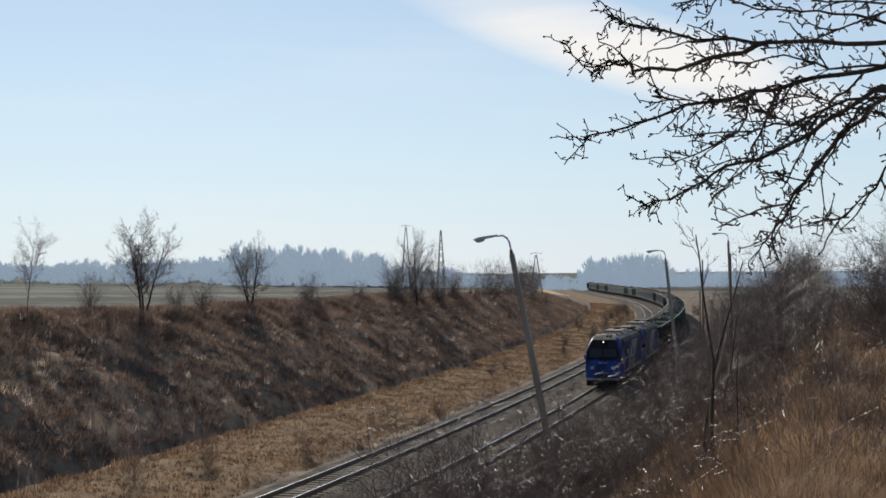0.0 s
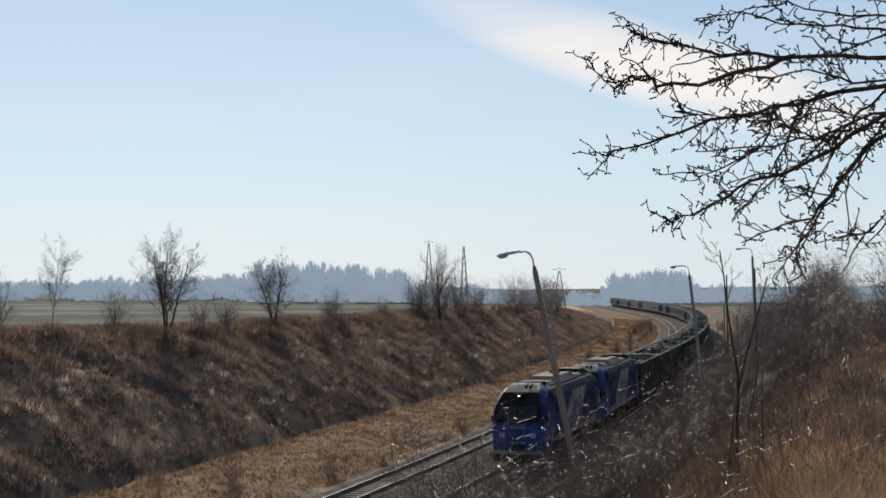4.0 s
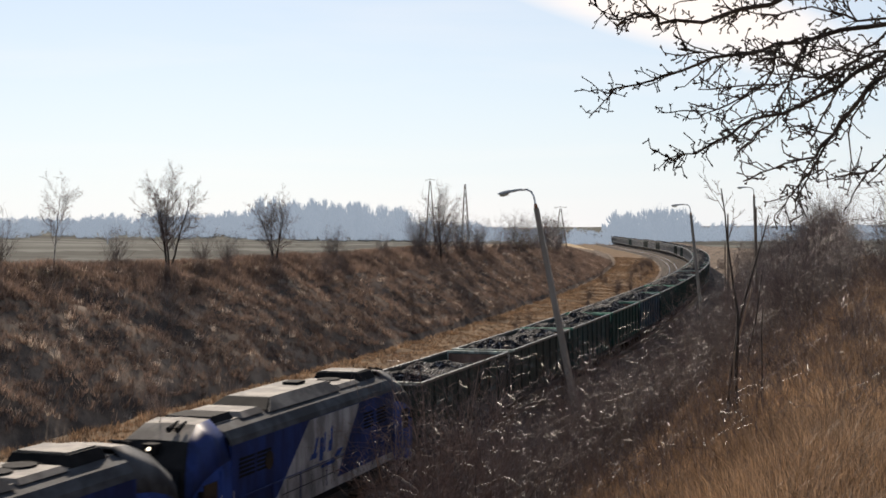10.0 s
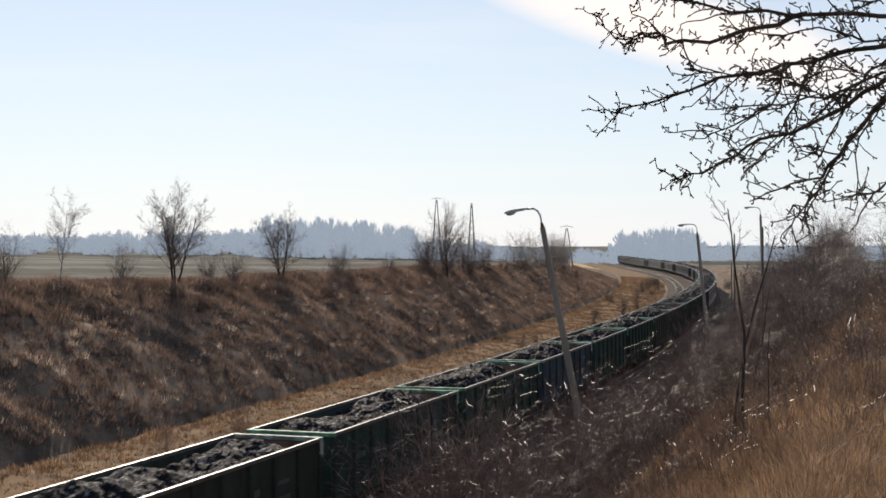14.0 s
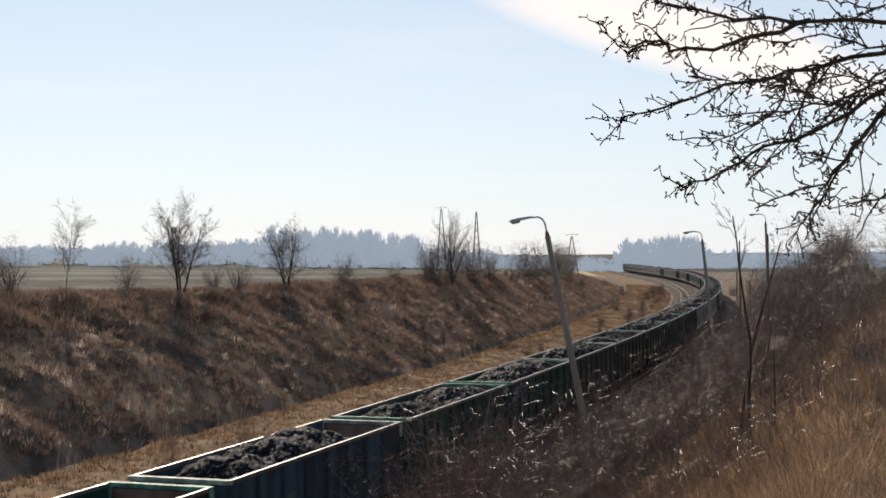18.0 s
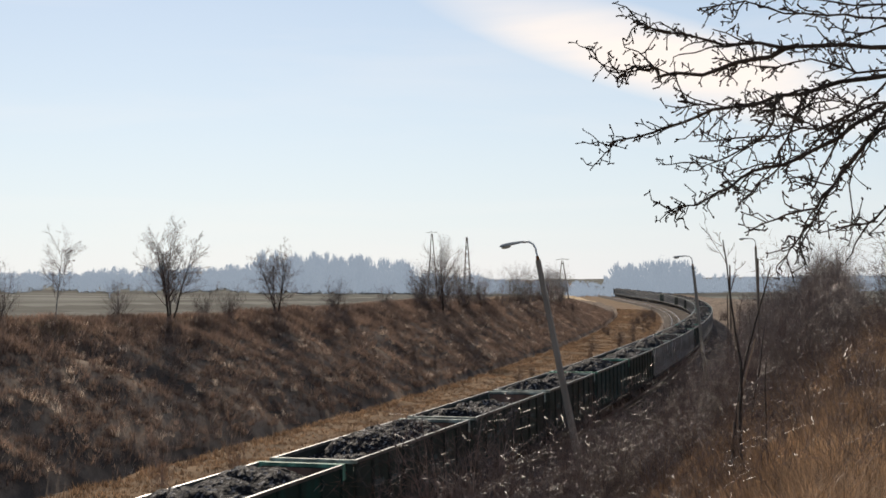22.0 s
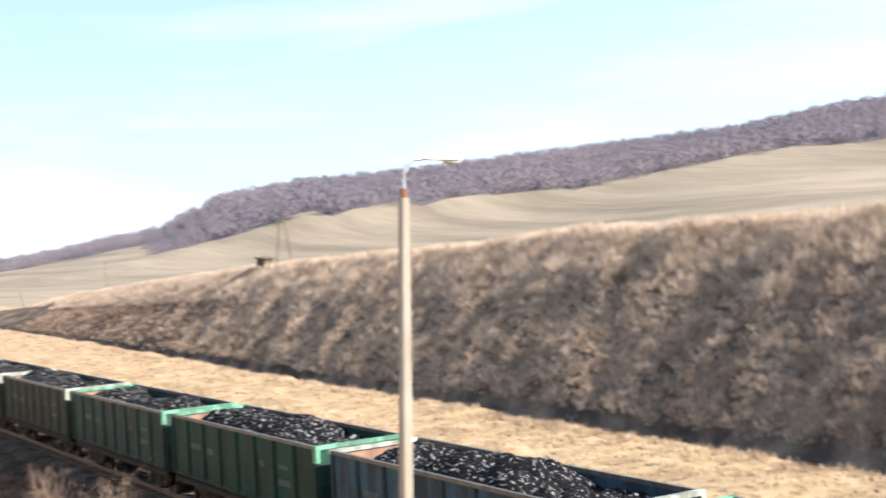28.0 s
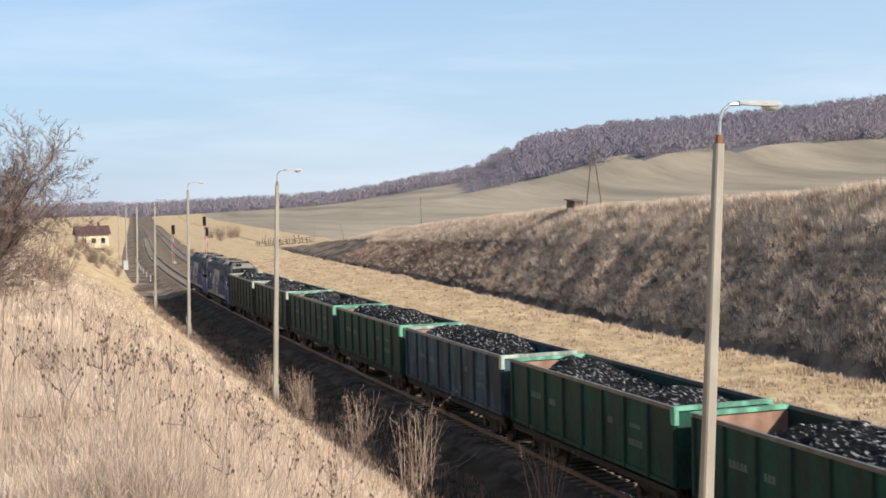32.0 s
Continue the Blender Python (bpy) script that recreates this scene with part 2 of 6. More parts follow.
def hexa(bm, low, high):
    """A solid from two rings of equally many points."""
    a = [bm.verts.new(p) for p in low]
    b = [bm.verts.new(p) for p in high]
    n = len(a)
    bm.faces.new(a[::-1])
    bm.faces.new(b)
    for i in range(n):
        bm.faces.new((a[i], a[(i + 1) % n], b[(i + 1) % n], b[i]))


def box(bm, x0, x1, y0, y1, z0, z1, cut=0.0):
    c = cut
    ring = [(x0 + c, y0), (x1 - c, y0), (x1, y0 + c), (x1, y1 - c), (x1 - c, y1), (x0 + c, y1), (x0, y1 - c), (x0, y0 + c)] if c else \
        [(x0, y0), (x1, y0), (x1, y1), (x0, y1)]
    hexa(bm, [(x, y, z0) for x, y in ring], [(x, y, z1) for x, y in ring])


def boxes(*rows, cut=0.0):
    bm = bmesh.new()
    for r in rows:
        box(bm, *r, cut=cut)
    return bm


def rod(bm, p, q, r0, r1=None, n=8):
    p, q = Vector(p), Vector(q)
    r1 = r0 if r1 is None else r1
    w = (q - p).normalized()
    u = w.orthogonal().normalized()
    v = w.cross(u)
    ring = [(math.cos(2 * math.pi * i / n), math.sin(2 * math.pi * i / n)) for i in range(n)]
    hexa(bm, [p + (u * c + v * s) * r0 for c, s in ring], [q + (u * c + v * s) * r1 for c, s in ring])


def rods(*rows, n=8):
    bm = bmesh.new()
    for r in rows:
        rod(bm, *r, n=n)
    return bm


def raw(name, verts, faces, material, smooth=False):
    """A large mesh straight from arrays; faces all of one size."""
    verts, faces = np.asarray(verts, np.float32), np.asarray(faces, np.int32)
    me = bpy.data.meshes.new(name)
    k = faces.shape[1]
    me.vertices.add(len(verts))
    me.vertices.foreach_set("co", verts.ravel())
    me.loops.add(faces.size)
    me.loops.foreach_set("vertex_index", faces.ravel())
    me.polygons.add(len(faces))
    me.polygons.foreach_set("loop_start", np.arange(0, faces.size, k, dtype=np.int32))
    me.polygons.foreach_set("loop_total", np.full(len(faces), k, np.int32))
    me.polygons.foreach_set("use_smooth", np.full(len(faces), smooth))
    me.materials.append(material)
    me.update(calc_edges=True)
    return new(name, me)


# ---- the plan: track line, banks and fields ----
NEAR_Y, TRACKS_APART = 18.88, 5.2


def track_y(x):
    """Centre of the near track: straight past the bridge end, curving away at both ends."""
    x = np.asarray(x, float)
    a = np.clip(x - 35.0, 0, 480)
    e = 3.22e-4 * a ** 2 + np.maximum(x - 515.0, 0) * 2 * 3.22e-4 * 480 * 0.9
    k = np.clip((x + 10.0) / 45.0, 0, 1)
    e = e - 0.2 * k * k * (3 - 2 * k)
    b = np.clip(-80.0 - x, 0, 210)
    w = 2.0e-4 * b ** 2 + np.maximum(-290.0 - x, 0) * 2 * 2.0e-4 * 210
    return NEAR_Y + e + w


_xs = np.arange(-900.0, 1500.0, 0.5)
_s = np.concatenate([[0], np.cumsum(np.hypot(np.diff(_xs), np.diff(track_y(_xs))))])
_s -= np.interp(0.0, _xs, _s)


def on_track(s, off=0.0):
    x = float(np.interp(s, _s, _xs))
    d = (float(track_y(x + 0.5)) - float(track_y(x - 0.5)))
    n = math.hypot(1, d)
    return x - off * d / n, float(track_y(x)) + off / n, math.degrees(math.atan(d))


def wave(x, y, step, seed):
    """Smooth value noise in -1..1."""
    rng = np.random.RandomState(seed)
    t = rng.rand(64, 64) * 2 - 1
    u, v = np.asarray(x) / step + 31.7, np.asarray(y) / step + 17.3
    i, j = np.floor(u).astype(int), np.floor(v).astype(int)
    f, g = u - i, v - j
    f, g = f * f * (3 - 2 * f), g * g * (3 - 2 * g)
    a, b = t[i % 64, j % 64], t[(i + 1) % 64, j % 64]
    c, d = t[i % 64, (j + 1) % 64], t[(i + 1) % 64, (j + 1) % 64]
    return (a * (1 - f) + b * f) * (1 - g) + (c * (1 - f) + d * f) * g


def far_crest(x):
    return np.interp(x, [-345, -290, -262, -211, -150, -118, -70, -20, 20, 42, 70, 100, 140, 220, 320, 430, 600],
                     [0.3, 0.7, 1.7, 4.4, 7.0, 8.0, 9.2, 9.9, 9.0, 8.4, 7.1, 6.7, 6.7, 6.2, 4.0, 1.5, 0.8])


def near_crest(x):
    return np.interp(x, [-500, -330, -240, -160, -90, -40, 0, 40, 90, 160, 300, 500], [1.5, 2.4, 3.5, 4.8, 6.3, 7.3, 7.75, 7.7, 7.0, 5.5, 2.5, 1.0])


def far_foot(x):
    return np.interp(x, [-160, -120, -90, -60, 0, 60, 120, 300], [26.5, 25.0, 23.2, 21.6, 19.6, 18.3, 18.3, 19.5])


def skyline(az, table):
    a, e = zip(*table)
    return np.interp(az, a, e)


FIELD = [(-180, 0.2), (-110, 0.0), (-85, -0.05), (-76, -0.04), (-69, 0.05), (-62, 0.0), (-53, -0.05), (-47, 0.1), (-31, 0.83), (-15, 1.05), (0, 2.2), (10, 3.2), (15, 3.0), (19, 3.05), (23.6, 2.75),
         (25.2, 2.5), (27.2, 2.8), (31.7, 3.02), (35, 3.08), (41, 2.92), (44, 2.95), (48.4, 2.5), (51.9, 2.0), (55, 1.84), (60.7, 1.72), (66.6, 1.38), (71.3, 1.17), (76.4, 0.84), (80.9, 0.5), (88, 0.24), (110, 0.2), (180, 0.2)]
WOODS = [(-180, 0.2), (-110, -0.02), (-85, -0.06), (-76, -0.06), (-69, 0.0), (-53, -0.05), (-48, 0.4), (-36, 1.2), (-20, 1.3), (-5, 2.2), (9.6, 4.15), (15.5, 4.65), (18, 4.55), (20.7, 4.3), (27, 4.35), (34, 4.6), (39, 4.5), (43, 4.25), (46.4, 3.7), (50, 3.5),
         (54, 3.28), (57.8, 3.0), (62, 2.75), (65, 2.68), (68.2, 2.2), (69.9, 1.66), (70.6, 1.4), (71.4, 1.1), (73, 1.12), (76.4, 0.8), (80, 0.7), (83, 0.62), (88, 0.42), (110, 0.3), (180, 0.3)]
FIELD_END, WOOD_END = 720.0, 1150.0


def ground(x, y):
    x, y = np.asarray(x, float), np.asarray(y, float)
    v = y - track_y(x)
    foot = far_foot(x)
    ev, eh = far_crest(x), near_crest(x)
    # bed and near ditch
    z = np.interp(v, [-7.6, -6.4, -5.2, -3.6, -2.9, -2.6, 7.8, 8.1, 8.8, 9.6], [-0.1, -0.72, -0.85, -0.85, -0.62, -0.45, -0.45, -0.5, -0.55, -0.35])
    z = np.where(v > 9.6, -0.35 + 0.25 * np.clip((v - 9.6) / 6, 0, 1), z)
    # near slope
    t = np.clip((-6.3 - v) / 11.9, 0, 1)
    zs = -0.75 + (eh + 0.75) * (t * 0.9 + 0.1 * t * t * (3 - 2 * t))
    z = np.where(v < -6.3, zs, z)
    z = np.where((v < -18.2) & (y < 3), eh + 0.35 * wave(x, y, 40, 3) * np.clip((-v - 18) / 30, 0, 1), z)
    # ditch and far slope
    q = v - foot
    z = z - 0.45 * np.exp(-((q + 0.05) / 0.36) ** 2)
    t = np.clip(q / 11.5, 0, 1)
    zb = -0.1 + (ev + 0.1) * t * (1.16 - 0.16 * t)
    z = np.where(q > 0.4, np.maximum(zb, z), z)
    # fields behind the far crest
    d = np.hypot(x, y)
    az = np.degrees(np.arctan2(-x, y))
    d0 = np.hypot(x, np.minimum(y, track_y(x) + foot + 11.5))
    u = np.clip((d - d0) / np.maximum(FIELD_END - d0, 60), 0, 1)
    zf = ev + (EYE[2] + FIELD_END * np.tan(np.radians(skyline(az, FIELD))) - ev) * (u ** 1.25)
    w = np.clip((d - FIELD_END) / (WOOD_END - FIELD_END), 0, 1)
    zw = (WOOD_END * np.tan(np.radians(skyline(az, WOODS))) - FIELD_END * np.tan(np.radians(skyline(az, FIELD)))) * w
    zw = np.where(zw > 0, zw, zw * 0.4)
    # the hills close behind the end of the line
    back = np.clip((d - 760) / 250, 0, 1)
    zf = zf + zw * np.maximum(back, np.clip((q - 11.5) / 120, 0, 1))
    z = z + np.where(x < 0, zw * back, 0)
    z = np.where(q > 11.5, zf + 0.12 * wave(x, y, 9, 5), z)
    # rough ground off the bed
    rough = np.clip((np.abs(v - 2.5) - 6.5) / 3, 0, 1) * np.clip(1.6 - d / 500, 0.1, 1)
    bank = np.clip(q / 1.5, 0, 1) * np.clip((12.5 - q) / 2, 0, 1) * np.clip(1.4 - d / 300, 0, 1)
    z = z + bank * (0.26 * wave(x + 0.6 * y, 0.55 * y, 2.0, 17) + 0.22 * wave(x, y, 5.0, 18))
    return z + rough * (0.16 * wave(x, y, 2.6, 7) + 0.10 * wave(x, y, 0.9, 8))


def graded(lo, hi, dense_lo, dense_hi, step, growth):
    v = list(np.arange(dense_lo, dense_hi + step, step))
    s = step
    while v[-1] < hi:
        s *= growth
        v.append(v[-1] + s)
    s = step
    while v[0] > lo:
        s *= growth
        v.insert(0, v[0] - s)
    return np.array(v)


def build_ground():
    xs = graded(-4000, 4000, -110, 170, 1.0, 1.045)
    vs = graded(-4000, 4000, -22, 42, 0.5, 1.06)
    X, V = np.meshgrid(xs, vs, indexing="ij")
    bend = np.clip(1 - (np.abs(V) - 60) / 1500, 0, 1)
    Y = NEAR_Y + (track_y(X) - NEAR_Y) * bend + V
    Z = ground(X, Y)
    n, m = X.shape
    i = np.arange(n * m).reshape(n, m)
    F = np.stack([i[:-1, :-1], i[1:, :-1], i[1:, 1:], i[:-1, 1:]], -1).reshape(-1, 4)
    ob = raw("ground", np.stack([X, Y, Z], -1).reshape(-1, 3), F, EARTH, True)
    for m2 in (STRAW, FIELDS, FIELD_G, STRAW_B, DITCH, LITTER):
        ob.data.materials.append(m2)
    c = np.stack([X, Y, V], -1).reshape(-1, 3)[F].mean(1)
    q = c[:, 1] - track_y(c[:, 0]) - far_foot(c[:, 0]) - wave(c[:, 0], c[:, 1], 1.5, 4) * 0.4
    v = c[:, 1] - track_y(c[:, 0]) + wave(c[:, 0], c[:, 1], 2.0, 6) * 0.4
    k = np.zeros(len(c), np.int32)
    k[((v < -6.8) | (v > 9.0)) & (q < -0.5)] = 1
    # sunward turf switches to the browner backlit colour
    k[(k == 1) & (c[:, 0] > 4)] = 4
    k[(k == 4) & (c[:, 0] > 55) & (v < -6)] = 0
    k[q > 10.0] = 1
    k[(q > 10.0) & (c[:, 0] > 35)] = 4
    k[(np.abs(q + 0.2) < 0.7)] = 0
    k[(v < -6) & (c[:, 0] < -175)] = 1
    k[(q > -0.6) & (q <= 10) & (far_crest(c[:, 0]) < 1.2)] = 1
    k[(q > 16.0) | (v < -60)] = 2
    k[(v < -26) & (c[:, 0] > 60)] = 3
    # near-side strip where the train's shadow is painted darker
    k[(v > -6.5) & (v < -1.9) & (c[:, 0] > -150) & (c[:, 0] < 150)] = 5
    # fields on the sunward side get the backlit colour
    k[(q > 16.0) & (c[:, 0] > 0.25 * c[:, 1] - 5)] = 3
    d, az = np.hypot(c[:, 0], c[:, 1]), np.degrees(np.arctan2(-c[:, 0], c[:, 1]))
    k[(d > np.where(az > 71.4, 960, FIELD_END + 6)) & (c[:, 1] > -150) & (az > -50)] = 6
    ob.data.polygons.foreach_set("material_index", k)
    return tagged(ob, "railway cutting and fields of dry winter grass", "ground", kind="structure")


build_ground()


def ditch():
    """Soil strip of the cut ditch along the foot of the far bank, coloured dark for the ditch's shade."""
    xs = np.arange(-235.0, 150.0, 0.8)
    rows = []
    for o, k in ((-0.26, 41), (-0.06, 42), (0.12, 43), (0.3, 44)):
        y = track_y(xs) + far_foot(xs) + o + 0.12 * wave(xs, xs * 0, 1.7, k)
        rows.append(np.stack([xs, y, ground(xs, y) + (0.06 if abs(o - 0.03) < 0.15 else -0.05)], 1))
    R = np.stack(rows, 1)
    n, m = R.shape[:2]
    i = np.arange(n * m).reshape(n, m)
    F = np.stack([i[:-1, :-1], i[1:, :-1], i[1:, 1:], i[:-1, 1:]], -1).reshape(-1, 4)
    return tagged(raw("ditch", R.reshape(-1, 3), F, SOIL, True), "narrow ditch of bare soil at the bank foot, its shade in the colour", "ditch", kind="structure")


ditch()


def bed():
    """Ballast shoulders under both tracks, as one raised strip."""
    ss = np.concatenate([np.arange(-620, -160, 6.0), np.arange(-160, 220, 1.5), np.arange(220, 900, 6.0)])
    prof = [(-3.4, -1.0), (-1.9, -0.20), (1.9, -0.20), (2.6, -0.34), (3.3, -0.20), (7.1, -0.20), (7.95, -0.62)]
    rows = []
    for s in ss:
        x, y, a = on_track(s)
        c, d = math.cos(radians(a)), math.sin(radians(a))
        rows.append([(x - o * d, y + o * c, z + 0.03 * math.sin(s * 3.1 + o * 5)) for o, z in prof])
    R = np.array(rows)
    n, m = R.shape[:2]
    i = np.arange(n * m).reshape(n, m)
    F = np.stack([i[:-1, :-1], i[1:, :-1], i[1:, 1:], i[:-1, 1:]], -1).reshape(-1, 4)
    ob = raw("ballast_bed", R.reshape(-1, 3), F, BALLAST, True)
    ob.data.materials.append(BALLAST_P)
    c = R.reshape(-1, 3)[F].mean(1)
    # the bed turns paler brown past x = -150
    ob.data.polygons.foreach_set("material_index", (c[:, 0] + 14 * wave(c[:, 0], c[:, 1], 5, 9) < -150).astype(np.int32))
    return tagged(ob, "grey-brown ballast bed under two tracks", "ballast", kind="structure")


bed()
GAUGE = 1.52


def sweep(name, off, prof, material, s0=-600.0, s1=880.0):
    ss = np.concatenate([np.arange(s0, -160, 5.0), np.arange(-160, 260, 2.5), np.arange(260, s1, 5.0)])
    rows = []
    for s in ss:
        x, y, a = on_track(s, off)
        c, d = math.cos(radians(a)), math.sin(radians(a))
        rows.append([(x - o * d, y + o * c, z) for o, z in prof])
    R = np.array(rows)
    n, m = R.shape[:2]
    i = np.arange(n * m).reshape(n, m)
    j = np.roll(i, -1, 1)
    F = np.stack([i[:-1], i[1:], j[1:], j[:-1]], -1).reshape(-1, 4)
    return raw(name, R.reshape(-1, 3), F, material)


def tracks():
    out = []
    for k, off in enumerate((0.0, TRACKS_APART)):
        tr = new("railway_track")
        tagged(tr, ("railway track under the coal train, steel rails on sleepers", "empty railway track, polished rails on worn sleepers")[k], "railway track")
        for side in (-1, 1):
            r = sweep("rail", off + side * GAUGE / 2, [(-0.065, -0.17), (0.065, -0.17), (0.03, -0.05), (0.036, 0.0), (-0.036, 0.0), (-0.03, -0.05)], RAIL)
            h = sweep("rail_head", off + side * GAUGE / 2, [(-0.03, 0.003), (0.03, 0.003), (0.03, 0.006), (-0.03, 0.006)], RAIL_TOP)
            r.parent = tr
            h.parent = r
        out.append(tr)
    return out


TRACKS = tracks()
# ---- street lamps along the near side ----
LAMP_LABEL = "leaning grey concrete lamp post with curved steel arm"


def lamp_post(base, top, arm=1.0, neck=0.68, label=LAMP_LABEL):
    base, top = Vector(base), Vector(top)
    h = (top - base).length
    ob = new("street_lamp")
    tagged(ob, label, "street lamp", group="lamp posts beside the track")
    up = (top - base).normalized()
    ob.matrix_world = Matrix.Translation(base) @ Vector((0, 0, 1)).rotation_difference(up).to_matrix().to_4x4()
    bm = bmesh.new()
    def ring(r, z, c=0.3):
        k = r * c
        return [(r - k, -r, z), (r, -r + k, z), (r, r - k, z), (r - k, r, z), (-r + k, r, z), (-r, r - k, z), (-r, -r + k, z), (-r + k, -r, z)]
    hexa(bm, ring(0.165, -0.5), ring(0.16, 1.25))
    hexa(bm, ring(0.13, 1.25), ring(0.085, h - 0.06))
    part("pole", bm, CONCRETE, ob)
    col = part("collar", rods(((0, 0, h - 0.08), (0, 0, h + 0.10), 0.075, 0.055)), RUST, ob, "rusty steel collar")
    bm = bmesh.new()
    pts = [Vector((0, 0, h + 0.08)), Vector((0, 0.0, h + neck * 0.55)), Vector((0, 0.06, h + neck * 0.8)), Vector((0, 0.2, h + neck * 0.97)),
           Vector((0, 0.42, h + neck)), Vector((0, arm - 0.55, h + neck + 0.03))]
    for p, q in zip(pts, pts[1:]):
        rod(bm, p, q, 0.033, n=8)
    part("arm", bm, GALV, ob, "curved galvanised arm")
    z = h + neck + 0.02
    bm = bmesh.new()
    secs = [(arm - 0.62, 0.05, 0.03, 0.03), (arm - 0.45, 0.10, 0.04, 0.045), (arm - 0.1, 0.15, 0.04, 0.065), (arm + 0.15, 0.14, 0.035, 0.06), (arm + 0.28, 0.05, 0.02, 0.025)]
    rings = [[(-w, y, z - lo), (w, y, z - lo), (w, y, z), (w * 0.6, y, z + hi), (-w * 0.6, y, z + hi), (-w, y, z)] for y, w, lo, hi in secs]
    for a, b in zip(rings, rings[1:]):
        hexa(bm, a, b)
    head = part("lamp_head", bm, LAMP_SHELL, ob, "pale grey lamp housing")
    bm = bmesh.new()
    bmesh.ops.create_uvsphere(bm, u_segments=12, v_segments=8, radius=1.0)
    bmesh.ops.transform(bm, matrix=Matrix.Translation((0, arm + 0.05, z - 0.05)) @ Matrix.Diagonal((0.12, 0.19, 0.075, 1)), verts=bm.verts)
    part("bowl", bm, LAMP_BOWL, head, "clouded plastic bowl", smooth=True)
    bm = boxes((-0.06, 0.06, -0.20, -0.16, 1.3, 1.75), cut=0.01)
    part("fuse_box", bm, LAMP_SHELL, ob)
    return ob


lamp_post((-22.4, 11.9, -0.8), (-22.0, 12.4, 10.42))
lamp_post((-67.2, 12.3, -0.9), (-67.0, 12.75, 10.48))
lamp_post((-105.7, 12.77, -0.9), (-105.5, 13.05, 10.6))
lamp_post((-139.0, 13.5, -0.9), (-138.8, 13.8, 9.55))
lamp_post((-184.8, 15.7, -0.9), (-184.7, 16.0, 9.6))
lamp_post((-228.2, 17.75, -0.9), (-228.1, 17.95, 9.6))
lamp_post((-265.8, 19.35, -0.9), (-265.7, 19.45, 9.3))
lamp_post((15.75, 11.5, -0.6), (14.9, 12.6, 10.04))
lamp_post((47.0, 10.15, -0.3), (46.5, 12.06, 10.17))
lamp_post((94.6, 12.3, -0.5), (94.0, 13.3, 10.2))
lamp_post((109.8, 10.2, 1.0), (109.6, 10.5, 11.7))

# ---- the train ----
WAGON_STEP, HALF = 13.92, 6.44
N_WAGONS = 80


def wheelset_mesh():
    bm = bmesh.new()
    for y in (-0.79, 0.79):
        for y0, y1, r in ((y - 0.065, y + 0.065, 0.475), (y - math.copysign(0.085, y), y - math.copysign(0.055, y), 0.50)):
            rod(bm, (0, y0, 0), (0, y1, 0), r, n=20)
    rod(bm, (0, -1.05, 0), (0, 1.05, 0), 0.08, n=8)
    return bm


def bogie(parent, x, wb=1.85, boxed=True):
    bg = part("bogie", boxes((-1.25, 1.25, -1.10, -0.94, 0.52, 0.86), (-1.25, 1.25, 0.94, 1.10, 0.52, 0.86), (-0.35, 0.35, -1.15, 1.15, 0.42, 0.80),
                             (-0.5, 0.5, -1.16, -0.92, 0.30, 0.55), (-0.5, 0.5, 0.92, 1.16, 0.30, 0.55), cut=0.04), UNDER, parent)
    bg.location = (x, 0, 0)
    w = part("wheelset", wheelset_mesh(), WHEEL, bg)
    w.location = (-wb / 2, 0, 0.475)
    share("wheelset", w, bg, Matrix.Translation((wb / 2, 0, 0.475)))
    ab = None
    for xx in (-wb / 2, wb / 2) if boxed else ():
        for y in (-1.06, 1.06):
            if ab is None:
                ab = part("axle_box", rods(((0, -0.14, 0), (0, 0.14, 0), 0.15), n=10), WHEEL, bg)
                ab.location = (xx, y, 0.475)
            else:
                share("axle_box", ab, bg, Matrix.Translation((xx, y, 0.475)))
    return bg


def coal_mesh(seed):
    rng = np.random.RandomState(seed)
    nx, ny = 150, 34
    x = np.linspace(-HALF + 0.12, HALF - 0.12, nx)
    y = np.linspace(-1.43, 1.43, ny)
    X, Y = np.meshgrid(x, y, indexing="ij")
    humps = np.zeros_like(X)
    for _ in range(rng.randint(3, 5)):
        c, w, a = rng.uniform(-4.8, 4.8), rng.uniform(0.9, 1.9), rng.uniform(0.4, 0.75)
        humps = np.maximum(humps, a * np.exp(-((X - c) / w) ** 2))
    ends = np.clip((HALF - np.abs(X)) / 2.2, 0, 1)
    side = 1 - (np.abs(Y) / 1.5) ** 2.2
    Z = 2.66 + 0.46 * ends + humps * side * (0.35 + 0.65 * ends) + 0.14 * wave(X + seed * 7, Y, 0.7, seed) + 0.09 * wave(X, Y + seed, 0.4, seed + 1) + 0.035 * wave(X, Y + seed, 0.18, seed + 2)
    Z = np.minimum(Z, 3.44 + 0.42 * side) + rng.uniform(-0.03, 0.03, Z.shape)
    i = np.arange(nx * ny).reshape(nx, ny)
    F = np.stack([i[:-1, :-1], i[1:, :-1], i[1:, 1:], i[:-1, 1:]], -1).reshape(-1, 4)
    return np.stack([X, Y, Z], -1).reshape(-1, 3), F


